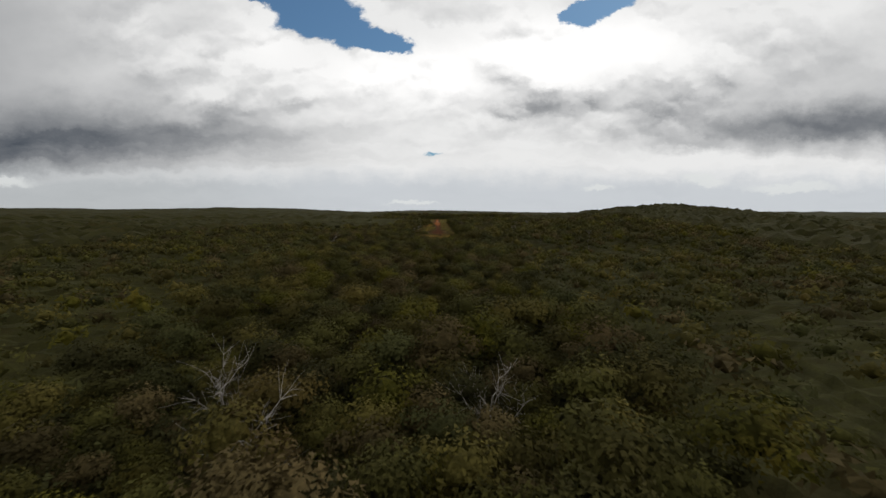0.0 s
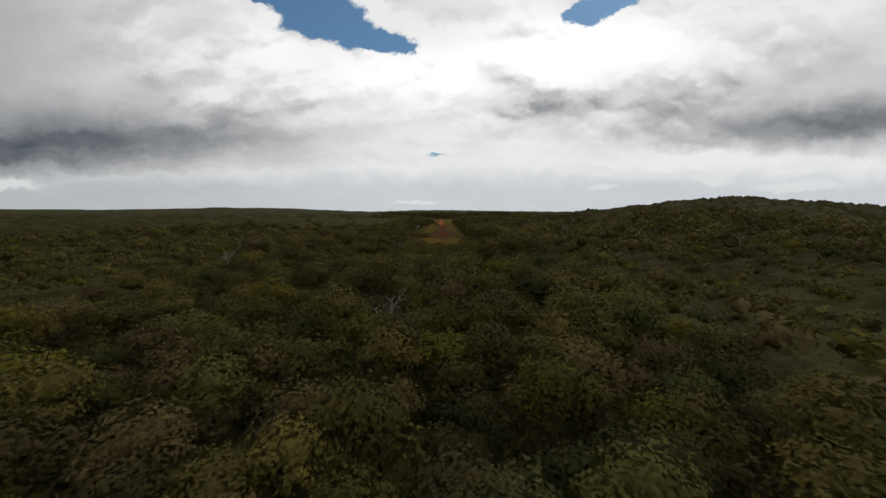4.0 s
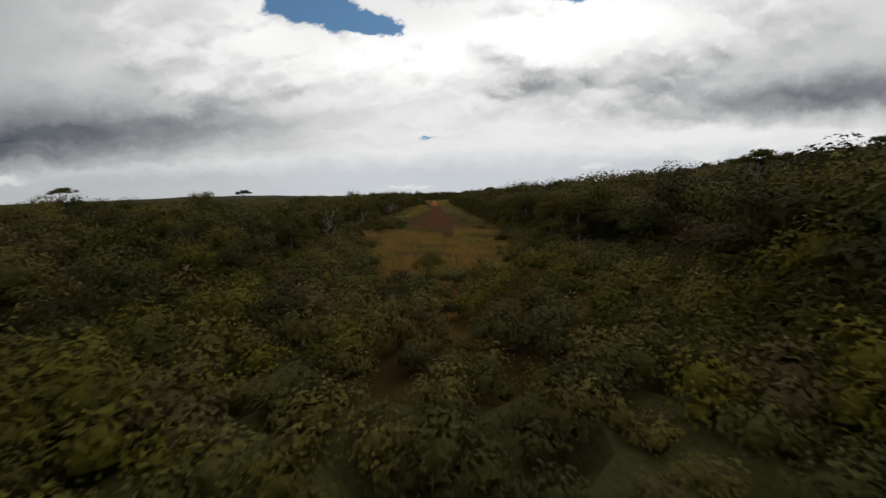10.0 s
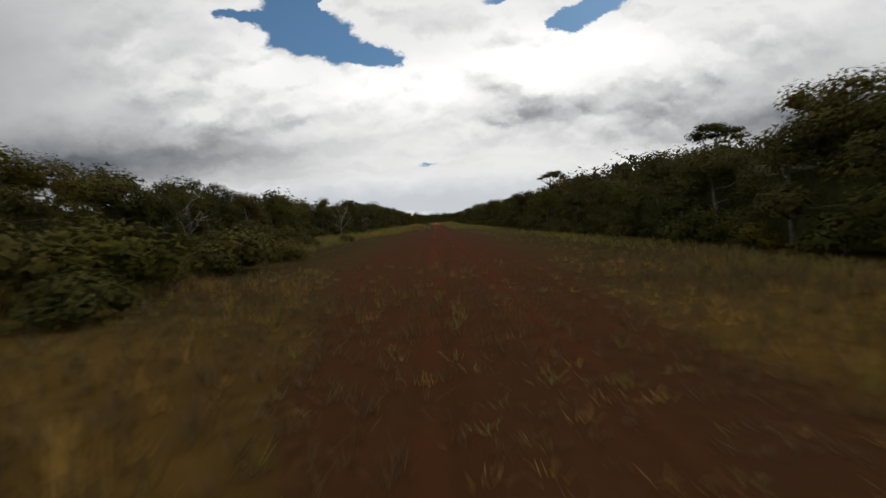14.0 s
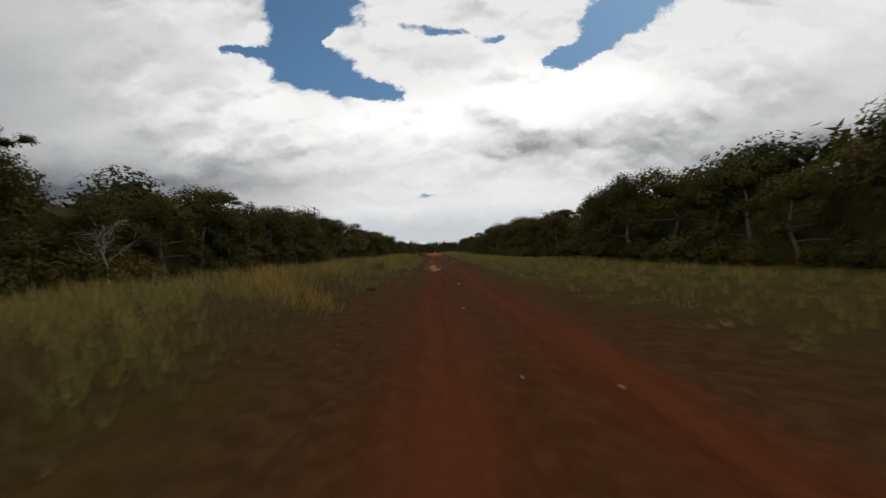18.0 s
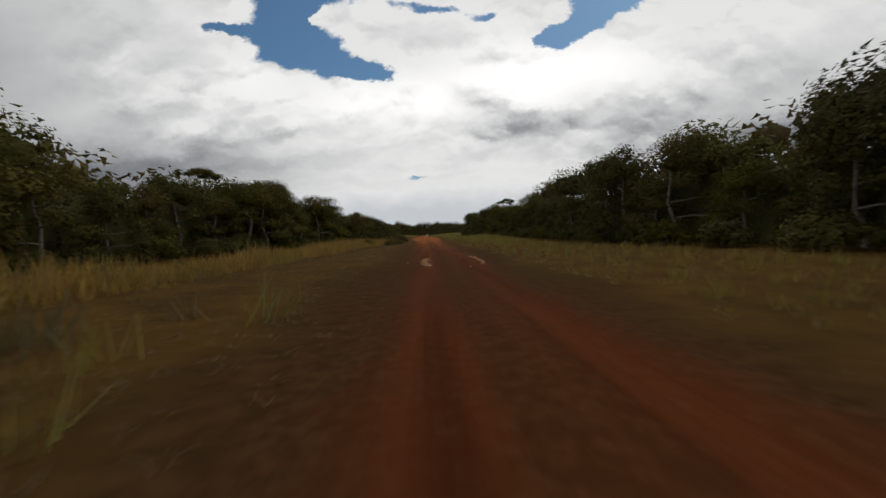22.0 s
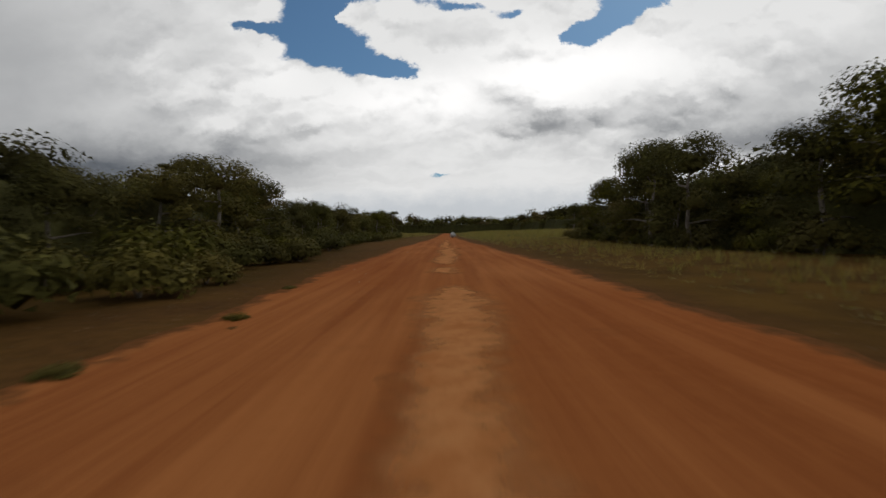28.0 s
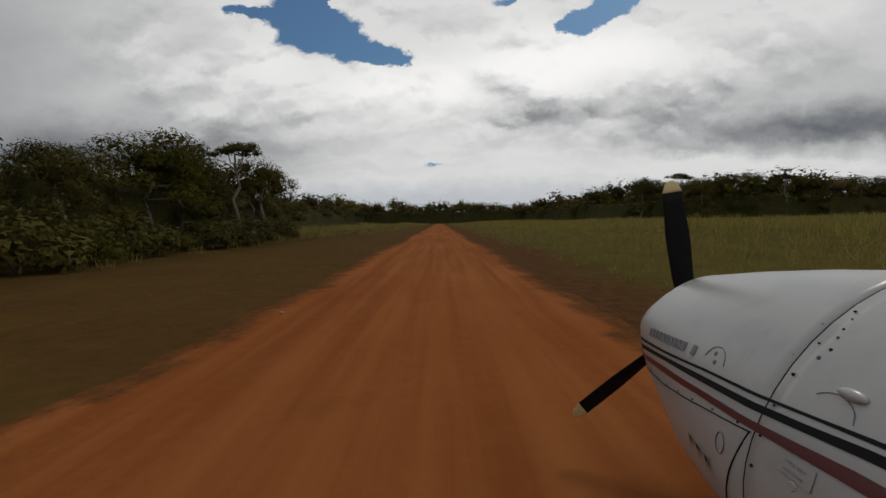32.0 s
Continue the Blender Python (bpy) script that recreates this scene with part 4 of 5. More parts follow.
# ---- bushes by the strip ----
bush_label = "low dark green leafy bush in the grass"
BUSH_ME = []
for k in range(4):
    v, sz, soft = crown_data([((0, 0, 0.52), (0.85, 0.8, 0.62)), ((0.6, 0.3, 0.36), (0.55, 0.6, 0.45)), ((-0.5, 0.4, 0.42), (0.55, 0.5, 0.5)), ((0.1, -0.6, 0.30), (0.6, 0.45, 0.40)), ((-0.5, -0.35, 0.22), (0.5, 0.5, 0.34))], 950, 0.074)
    BUSH_ME.append(big_mesh("bush", v, sz, (M_SHRUB, M_LEAF, M_LEAF2, M_LEAF)[k], soft))


BUSH_STEM = [tube_mesh("stem", bent((0.05 * k, 0.04, -0.05), (0.28 * math.cos(2.1 * k), 0.28 * math.sin(2.1 * k), 0.55), 4, 0.03, 400 + k), 0.035, 0.012, M_BARK, 5) for k in range(3)]


def bush(x, y, s, flat=1.0):
    root = new("bush")
    root.empty_display_size = 0.1
    new("foliage", BUSH_ME[int(edge_rng.integers(0, 4))]).parent = root
    for k in range(2 if s > 0.5 else 1):
        new("stem", BUSH_STEM[k]).parent = root
    root.matrix_world = Matrix.Translation((x, y, float(ground_z(x, y)) - 0.04)) @ Matrix.Rotation(edge_rng.uniform(0, 6.28), 4, "Z") @ Matrix.Diagonal((s, s, s * flat, 1))
    tagged(root, bush_label, "bush", "bushes beside the strip")


for x, y, s in ((-12.6, 408, 2.0), (-13, 466, 2.8), (-15.5, 463, 3.0), (-12, 474, 2.5), (-17, 470, 3.2), (-14, 481, 2.7), (13.5, 447, 1.6), (-21, 457, 1.5), (-10.5, 461, 1.5), (-13.5, 458, 1.8), (-15, 466, 1.9), (-12, 472, 1.5), (-17, 452, 1.7), (-11, 482, 1.3), (-18, 470, 2.0), (-20, 460, 1.8), (-16, 480, 1.8), (-14, 490, 1.5), (-19, 488, 1.9), (-15, 500, 1.5), (-22, 475, 2.0), (-18, 508, 1.6), (-13, 512, 1.2), (-4.2, 447, 0.8), (-1, 386, 1.5), (-0.4, 383, 1.9), (-1.6, 380, 1.7),
                (-5, 612, 0.9), (-9, 625, 1.0), (-6.5, 776, 1.0), (-5, 782, 0.8), (-7, 790, 1.1), (-4.6, 796, 0.9), (-5.8, 803, 1.2), (-8, 798, 1.3), (-4.8, 771, 0.8), (-6, 765, 0.9), (-10, 770, 1.2)):
    bush(x, y, s)
for x, y, s in ((-4.3, 868, 0.30), (-4.9, 864.5, 0.32), (-3.9, 867, 0.16), (-5.0, 873, 0.25), (-5.6, 851, 0.35), (-5.3, 858, 0.28), (-2.6, 640, 0.3), (-3.4, 655, 0.35), (-2.9, 592, 0.3)):
    bush(x, y, s, 0.6)
y = 384.0
while y < 1020:
    y += edge_rng.uniform(2.8, 5.2)
    bush(left_line(y) + edge_rng.uniform(-1.0, 1.6), y, edge_rng.uniform(1.1, 2.5))
    if y < 940:
        bush(right_line(y) - edge_rng.uniform(-1.0, 1.4), y, edge_rng.uniform(1.1, 2.4))
y = 806.0
while y < 965:
    y += edge_rng.uniform(2.0, 4.2)
    bush(-float(np.interp(y, [806, 882, 912, 965], [7.6, 8.2, 13.0, 14.5])) - edge_rng.uniform(0.0, 3.8), y, edge_rng.uniform(0.9, 1.7))


# ---- dead and bare trees ----
def bare_tree(x, y, h, seed):
    g = np.random.default_rng(seed)
    root = new("bare_tree")
    tp = bent((0, 0, -0.3), (g.uniform(-0.1, 0.1) * h, g.uniform(-0.1, 0.1) * h, h * 0.62), 6, 0.02 * h, seed)
    new("trunk", tube_mesh("trunk", tp, 0.010 * h + 0.02, 0.005 * h, M_PALE, 6)).parent = root
    for k in range(7):
        s = tp[2 + k % 4]
        a = k * 2.4 + g.uniform(-0.4, 0.4)
        e = s + np.array([math.cos(a) * h * 0.28, math.sin(a) * h * 0.28, h * g.uniform(0.18, 0.36)])
        bp = bent(s, e, 5, 0.025 * h, seed + k)
        rows = [tube(bp, np.linspace(0.0045 * h, 0.002 * h, 5), 4)]
        for w in range(18):
            b0 = bp[1 + w % 4]
            e2 = b0 + g.normal(scale=0.09 * h, size=3) + (e - s) * 0.25
            rows.append(tube(bent(b0, e2, 3, 0.01 * h, seed + w), np.linspace(0.0019 * h, 0.0007 * h, 3), 3))
        v = np.concatenate(rows)
        new("limb", big_mesh("limb", v, np.full(len(v) // 4, 4), M_PALE)).parent = root
    root.location = (x, y, float(ground_z(x, y)))
    return tagged(root, "bare pale grey dead tree among green crowns", "tree", "bare trees")


for k, (x, y, h) in enumerate(((-15, 34, 11.5), (-22, 46, 11), (5, 42, 11), (-19, 326, 6.5), (-34, 330, 5.5), (-8, 190, 9.5), (6, 205, 8), (-28, 698, 13), (-32, 704, 12.5), (-24.6, 606, 6.0), (27, 445, 10), (-29, 500, 7.5), (-24, 420, 8.5), (-1, 205, 8.5), (-24, 560, 7.5), (-60, 250, 12))):
    bare_tree(x, y, h, 300 + k)


# ---- grass ----
def tuft(n, h, spread_, width, g):
    a = g.uniform(0, 6.28, n)
    r = spread_ * np.sqrt(g.uniform(0, 1, n))
    base = np.stack([np.cos(a) * r, np.sin(a) * r, np.full(n, -0.03)], -1)
    b = g.uniform(0, 6.28, n)
    side = np.stack([np.cos(b), np.sin(b), np.zeros(n)], -1) * width
    lean = g.normal(scale=0.28, size=(n, 2)) * h
    tip = base + np.concatenate((lean, (h * g.uniform(0.55, 1.1, n))[:, None]), 1)
    return np.stack([base - side, base + side, tip + side * 0.25, tip - side * 0.25], 1).reshape(-1, 3), np.full(n, 4)


TG = np.random.default_rng(21)
TALL = [tuft(12, 1.0, 0.40, 0.018, TG) for k in range(8)]
FINE = [tuft(14, 1.0, 0.32, 0.019, TG) for k in range(8)]
SHORT = [tuft(8, 0.30, 0.30, 0.014, TG) for k in range(6)]
BROAD = [tuft(16, 1.2, 1.0, 0.035, TG) for k in range(5)]


def grass_spots(box, gap, keep, height, templates, seed):
    out = []
    for x, y, g in jittered(box, gap, keep, seed, 0.6):
        h = height(x, y) * g.uniform(0.6, 1.25)
        if h > 0.05:
            out.append((x, y, float(ground_z(x, y)), max(h, 0.45), h / max(h, 0.45), g.uniform(0, 6.28), g.integers(0, templates)))
    return out


def strip_gap(x, y):
    """metres outside the bare strip"""
    return max(np.interp(y, EDGE_Y, EDGE_L) - x, x - np.interp(y, EDGE_Y, EDGE_R)) if y > 420 else 9.0


def clear_grass(x, y):
    return grass_left(y) - 1 < x < grass_right(y) + 1


def dry_keep(x, y):
    return clear_grass(x, y) and (strip_gap(x, y) > 0.2 or (x * 7.3 + y * 3.1) % 1.0 < (float(np.interp(y, [444, 458, 472], [0.95, 0.85, 0.2])) if y > 444 else 0.7))


def dry_height(x, y):
    return 1.1 * (0.72 + 0.38 * math.sin(x * 0.4 + y * 0.23) * math.sin(y * 0.31)) * (1.0 if strip_gap(x, y) > 0.7 else 0.36 if y < 440 else 0.62) * float(np.interp(y, [425, 452], [1.0, 0.55]))


def dry_slot(s):
    if s[1] > 440 and strip_gap(s[0], s[1]) < 0.5:
        k = (s[0] * 5.7 + s[1] * 2.3) % 1.0
        return (*s, 2 if k < 0.74 else 0 if k < 0.88 else 1)
    if strip_gap(s[0], s[1]) < 0.3 or s[1] > 444 and (strip_gap(s[0], s[1]) < 0.5 or (s[0] * 5.7 + s[1] * 2.3) % 1.0 < 0.65):
        return (*s, 2)
    if math.sin(s[0] * 0.21 + 2.0) * math.sin(s[1] * 0.13) + 0.6 * math.sin(s[1] * 0.5 + s[0] * 0.3) > 0.72:
        return (*s, 2)
    return (*s, 1 if math.sin(s[0] * 0.33 + 1.2 * math.sin(s[1] * 0.12)) * math.sin(s[1] * 0.17 + s[0] * 0.1) > 0.55 else 0)


dry = grass_spots((-14, 16, 392, 474), 0.50, dry_keep, dry_height, 8, 31) + grass_spots((-28, 24, 350, 462), 0.70, lambda x, y: dry_keep(x, y) and not (-14 < x < 16 and y > 392), dry_height, 8, 32)
scatter("dry_grass", [dry_slot(s) for s in dry], FINE, [M_DRY, M_GREEN, M_TRAMPLED], "tall dry yellow grass at the start of the strip", "grass")


def side_height(x, y):
    d = strip_gap(x, y)
    h = float(np.interp(d, [0, 1.0, 2.2, 4.0, 7.0], [0.05, 0.16, 0.38, 0.80, 1.0]))
    if x > 0:
        h *= 0.6 + 0.6 * math.exp(-((y - 800) / 40.0) ** 2)
    if 594 < y <= 692 and x < 0:
        h = float(np.interp(d, [0, 1.0, 2.5, 5.0, 9.0], [0.08, 0.22, 0.45, 0.75, 1.0])) * (0.45 + 0.9 * (0.5 + 0.5 * math.sin(x * 1.9 + 1.3 * math.sin(y * 0.8)) * math.sin(y * 1.1 + x * 0.7)))
    if 614 < y < 667 and x < 0:
        h = float(np.interp(d, [0, 0.6, 1.6, 3.2], [0.12, 0.30, 0.62, 1.0]))
    if 692 < y < 790 and x < 0:
        b = float(np.interp(y, [692, 750, 768, 790], [9.0, 7.0, 5.2, 3.0]))
        h = float(np.interp(d, [0, b * 0.6, b, b + 1.5], [0.05, 0.11, 0.26, 1.35]))
    if y > 815 and x < 0:
        h = float(np.interp(d, [0, 1.0, 3.0], [0.05, 0.09, 0.17]))
    if 452 < y < 574 and d < 7:
        h *= 0.25
    return h * (0.8 + 0.35 * math.sin(x * 0.7 + y * 0.13) * math.sin(y * 0.19))


near_side = lambda x, y: clear_grass(x, y) and strip_gap(x, y) > -0.25
scatter("short_grass", grass_spots((-12, 14, 462, 1030), 0.78, lambda x, y: near_side(x, y) and strip_gap(x, y) < 4.5, side_height, 6, 33), SHORT, M_TRAMPLED, "short brown trampled grass beside the strip", "grass")
tall_left = grass_spots((-28, 0, 462, 1030), 0.66, lambda x, y: near_side(x, y) and (0.5 if 594 < y < 700 else 4.5 if 455 < y < 574 else 1.6) < strip_gap(x, y) < 14 and y < 818, side_height, 8, 34)
tall_right = grass_spots((0, 24, 462, 1030), 1.05, lambda x, y: near_side(x, y) and 1.6 < strip_gap(x, y) < 14, side_height, 8, 36)
tall_left = [(*s, 0 if 614 + 3 * math.sin(s[0]) < s[1] < 667 + 4 * math.sin(s[0] * 0.8) and strip_gap(s[0], s[1]) > 0.9 else 2 if s[3] * s[4] < 0.30 or (s[1] < 700 and strip_gap(s[0], s[1]) < 4 + 4 * math.sin(s[0] + s[1] * 0.7)) else 1 if s[1] + 18 * math.sin(s[0] * 0.6) > 655 and s[1] < 830 else (1 if math.sin(s[0] * 0.5 + s[1] * 0.21) > 0.75 else 0)) for s in tall_left]
scatter("green_grass", tall_left + tall_right, TALL, [M_GREEN, M_DRY, M_TRAMPLED], "tall yellow-green grass between the strip and the forest", "grass")
scatter("field_grass", grass_spots((-60, 180, 950, 1345), 2.4, lambda x, y: clear_grass(x, y) and strip_gap(x, y) > (6 if y > 1030 else 10), lambda x, y: 0.4 + 0.75 * float(sstep(8, 26, strip_gap(x, y))), 5, 35), BROAD, M_GREEN, "tall yellow-green grass in the open field by the strip", "grass")

tussocks = grass_spots((-24, -2, 592, 700), 1.7, lambda x, y: near_side(x, y) and strip_gap(x, y) > 2.0 and math.sin(x * 0.9 + y * 0.37) + math.sin(y * 0.61 - x * 0.4) > -0.3, lambda x, y: 0.75, 5, 37)
scatter("grass_tussocks", [(*s, 0 if math.sin(s[0] * 2.1 + s[1]) > -0.2 else 1) for s in tussocks], BROAD, [M_GREEN, M_TRAMPLED], "dense tussocks of tall grass in the rough field", "grass")

# ---- pale clay patches on the strip ----
def patch_mesh(x0, y0, x1, y1, w, seed):
    g = np.random.default_rng(seed)
    n = max(10, int(abs(y1 - y0) / 0.16))
    t = np.linspace(0, 1, n)
    cy, cx = y0 + (y1 - y0) * t, x0 + (x1 - x0) * t
    taper = np.minimum(1, 7 * np.minimum(t, 1 - t)) ** 0.35 * 1.35
    hw = w * 0.5 * taper
    wl, wr = np.cumsum(g.normal(scale=0.07, size=n)), np.cumsum(g.normal(scale=0.07, size=n))
    wl, wr = (wl - np.linspace(wl[0], wl[-1], n)) * 0.8 + g.normal(scale=0.03, size=n), (wr - np.linspace(wr[0], wr[-1], n)) * 0.8 + g.normal(scale=0.03, size=n)
    rows = []
    for i in range(n):
        lo, hi = cx[i] - max(hw[i] + wl[i], 0.01), cx[i] + max(hw[i] + wr[i], 0.01)
        rows.append([(lo + (hi - lo) * u, cy[i], 0.0) for u in (0, 0.2, 0.5, 0.8, 1)])
    v = np.array(rows)
    v[..., 2] = strip_z(v[..., 0], v[..., 1]) + np.array([0.006, 0.012, 0.014, 0.012, 0.006])
    v = v.reshape(-1, 3)
    f = [(i * 5 + k, i * 5 + k + 1, i * 5 + k + 6, i * 5 + k + 5) for i in range(n - 1) for k in range(4)]
    me = bpy.data.meshes.new("clay_patch")
    me.from_pydata(v.tolist(), [], f)
    me.materials.append(M_CLAY if y0 < 740 else M_CLAY2)
    me.polygons.foreach_set("use_smooth", np.ones(len(f), dtype=bool))
    rim = np.array([0.0, 0.45, 1.0, 0.45, 0.0])[None] * np.minimum(1, np.minimum(t, 1 - t) * abs(y1 - y0) / 1.2)[:, None]
    me.attributes.new("rim", "FLOAT", "POINT").data.foreach_set("value", rim.astype(np.float32).ravel())
    return me


for k, q in enumerate(((-0.15, 607.4, 0.0, 626, 1.0), (-0.3, 638.5, -0.1, 647.5, 0.8), (3.0, 640, 3.1, 648, 0.9), (0.0, 712, 0.1, 721, 0.7), (3.0, 712, 3.1, 722, 0.4), (-0.5, 767, -0.1, 786, 0.8), (2.5, 768, 2.6, 790, 0.6),
                       (3.2, 832, 3.2, 846, 0.8), (0.2, 852, 0.3, 873, 1.3), (0.0, 876, 0.0, 880, 1.2), (0.1, 881, 0.3, 904, 1.5), (0.0, 903, 0.15, 934, 1.15), (-0.7, 906, -0.6, 917, 0.5), (0.1, 937, 0.2, 949, 0.6))):
    tagged(new("clay_patch", patch_mesh(*q, 80 + k)), "pale smooth clay patch worn into the red strip", "dirt patch", kind="structure")

# ---- loose stones on the strip ----
stone_rng = np.random.default_rng(91)
M_STONE = pale_clay_mat("pale_stone", (0.22, 0.15, 0.10), (0.34, 0.26, 0.19), (0.16, 0.09, 0.05), False)
STONES = []
for k in range(4):
    bm = bmesh.new()
    bmesh.ops.create_icosphere(bm, subdivisions=1, radius=1.0)
    for v in bm.verts:
        v.co *= stone_rng.uniform(0.7, 1.15)
        v.co.z *= 0.6
    me = bpy.data.meshes.new("stone")
    bm.to_mesh(me)
    bm.free()
    me.materials.append(M_STONE)
    STONES.append(me)
for k in range(90):
    y = stone_rng.uniform(470, 990)
    lo, hi = np.interp(y, EDGE_Y, EDGE_L), np.interp(y, EDGE_Y, EDGE_R)
    x = lo + (hi - lo) * stone_rng.uniform(0.03, 0.97)
    o = new("stone", STONES[k % 4])
    s = stone_rng.uniform(0.02, 0.055)
    o.matrix_world = Matrix.Translation((x, y, float(strip_z(np.array(x), np.array(y))) + s * 0.30)) @ Matrix.Rotation(stone_rng.uniform(0, 6.28), 4, "Z") @ Matrix.Scale(s, 4)
    tagged(o, "small pale stone lying on the red dirt", "stone", "stones on the strip")

# ---- the aircraft's nose, standing at the end of the roll ----
NX, NY = 1.7, 965.5


def paint(name, col, rough=0.38, dirt=0.25):
    m = Mat(name, rough)
    n = m.noise(5.0, 6, 0.65, world=False)
    c = m.mix(m.step(n, 0.45, 0.75, 0.0, dirt), col, tuple(0.45 * q + 0.02 for q in col))
    c = m.mix(m.step(m.noise(38.0, 3, 0.6, world=False), 0.68, 0.78, 0.0, dirt), c, (0.12, 0.10, 0.08))
    m.bsdf.inputs["Specular IOR Level"].default_value = 0.55
    m.color(c).bump(m.noise(2.2, 3, 0.5, world=False), 0.05, 0.02)
    return m.mat


M_WHITE = paint("worn_white_paint", (0.30, 0.30, 0.295), 0.30)
M_BLACK = paint("black_paint", (0.010, 0.010, 0.011), 0.55, 0.1)
M_BLACK.node_tree.nodes["Principled BSDF"].inputs["Specular IOR Level"].default_value = 0.06
M_REDP = paint("dark_red_paint", (0.075, 0.011, 0.012), 0.4, 0.15)
M_GREYP = paint("grey_lettering", (0.10, 0.10, 0.11), 0.5, 0.1)
M_RUBBER = paint("black_rubber", (0.022, 0.021, 0.020), 0.85, 0.4)
M_STEEL = paint("dull_metal", (0.30, 0.30, 0.30), 0.45, 0.4)
M_TIP = paint("pale_yellow_tip", (0.60, 0.50, 0.25), 0.5, 0.2)

SEC_D = [0.75, 1.1, 1.55, 1.9, 2.3, 2.75, 2.84]
SEC = {"a": [0.69, 0.685, 0.66, 0.60, 0.52, 0.43, 0.40], "zc": [0.80, 0.79, 0.78, 0.85, 0.93, 0.985, 1.0],
       "top": [1.55, 1.53, 1.50, 1.465, 1.41, 1.335, 1.26], "bot": [0.36, 0.34, 0.30, 0.26, 0.24, 0.50, 0.64]}


def section(d, q):
    return float(np.interp(d, SEC_D, SEC[q]))


def ring(d, shrink=1.0, n=48, ahead=0.0):
    a, zc, top, bot = (section(d, q) for q in ("a", "zc", "top", "bot"))
    out = []
    for k in range(n):
        t = 2 * math.pi * k / n
        c, s = math.cos(t), math.sin(t)
        e = 2 / 1.75 if s > 0 else 2 / 2.3
        h = (top - zc) if s > 0 else (zc - bot)
        out.append((a * shrink * math.copysign(abs(c) ** e, c), d + ahead, zc + shrink * h * math.copysign(abs(s) ** e, s)))
    return out


def skin(d, z, proud=0.003):
    """x of the cowling's left skin, from its centre line"""
    a, zc, top, bot = (section(d, q) for q in ("a", "zc", "top", "bot"))
    h, p = ((top - zc), 1.75) if z > zc else ((zc - bot), 2.3)
    return -a * max(1 - (abs(z - zc) / h) ** p, 0.0) ** (1 / p) - proud


nose = new("aircraft_nose")
nose.location = (NX, NY, 0)
tagged(nose, "white aircraft nose with black and red stripes on red dirt", "aircraft")


def part(name, bm, mat, parent, label="", smooth=False):
    me = bpy.data.meshes.new(name)
    bm.to_mesh(me)
    bm.free()
    me.materials.append(mat)
    if smooth:
        me.polygons.foreach_set("use_smooth", np.ones(len(me.polygons), dtype=bool))
    o = new(name, me)
    o.parent = parent
    return tagged(o, label) if label else o


def loft(rings, cap=True):
    bm = bmesh.new()
    rows = [[bm.verts.new(p) for p in r] for r in rings]
    n = len(rows[0])
    for lo, hi in zip(rows[:-1], rows[1:]):
        for k in range(n):
            bm.faces.new((lo[k], lo[(k + 1) % n], hi[(k + 1) % n], hi[k]))
    if cap:
        bm.faces.new(rows[0][::-1])
        bm.faces.new(rows[-1])
    bmesh.ops.recalc_face_normals(bm, faces=bm.faces)
    return bm


SEAM = 1.47
part("cowling", loft([ring(d) for d in np.linspace(SEAM + 0.004, 2.84, 26)] + [ring(2.84, s, ahead=q) for s, q in ((0.96, 0.03), (0.88, 0.05), (0.70, 0.06))]), M_WHITE, nose, "worn white engine cowling", True)
part("forward_fuselage", loft([ring(d) for d in np.linspace(0.75, SEAM - 0.004, 12)]), M_WHITE, nose, "worn white fuselage skin", True)
part("seam", loft([ring(SEAM - 0.006, 0.9985), ring(SEAM + 0.006, 0.9985)]), M_BLACK, nose, "dark panel seam")


def band(zl, zh, d0=0.76, d1=2.80, n=60):
    """painted stripe: lower and upper height given along the nose"""
    bm = bmesh.new()
    rows = []
    for d in np.linspace(d0, d1, n):
        lo, hi = np.interp(d, STRIPE_D, zl), np.interp(d, STRIPE_D, zh)
        rows.append([bm.verts.new((skin(d, z), d, z)) for z in np.linspace(lo, hi, 4)])
    for a, b in zip(rows[:-1], rows[1:]):
        for k in range(3):
            bm.faces.new((a[k], a[k + 1], b[k + 1], b[k]))
    return bm


STRIPE_D = [0.75, 1.10, 1.30, 1.52, 1.88, 2.28, 2.68, 2.80]
part("stripe", band([1.135, 1.109, 1.089, 1.064, 1.034, 0.986, 0.940, 0.930], [1.148, 1.121, 1.098, 1.075, 1.045, 0.999, 0.957, 0.948]), M_BLACK, nose, "thin black stripe")
part("stripe", band([1.095, 1.069, 1.046, 1.020, 0.990, 0.950, 0.893, 0.875], [1.122, 1.095, 1.069, 1.045, 1.015, 0.972, 0.919, 0.905]), M_BLACK, nose, "broad black stripe")
part("stripe", band([1.010, 0.996, 0.980, 0.962, 0.935, 0.884, 0.830, 0.812], [1.052, 1.035, 1.012, 0.988, 0.960, 0.918, 0.862, 0.846]), M_REDP, nose, "dark red stripe")


def on_skin(pts, r, sides=5):
    """thin raised line along points d, z of the left skin"""
    p = np.array([(skin(d, z, 0.001), d, z) for d, z in pts])
    v = tube(p, np.full(len(p), r), sides)
    bm = bmesh.new()
    for q in v.reshape(-1, 4, 3):
        bm.faces.new([bm.verts.new(c) for c in q])
    return bm


def disc(d, z, r, depth=0.006):
    bm = bmesh.new()
    bmesh.ops.create_cone(bm, cap_ends=True, segments=10, radius1=r, radius2=r * 0.8, depth=depth)
    n = Vector((-1, 0, 0.45 if z > section(d, "zc") + 0.12 else 0.1)).normalized()
    bm.transform(Matrix.Translation((skin(d, z, 0.001), d, z)) @ n.to_track_quat("Z", "Y").to_matrix().to_4x4())
    return bm


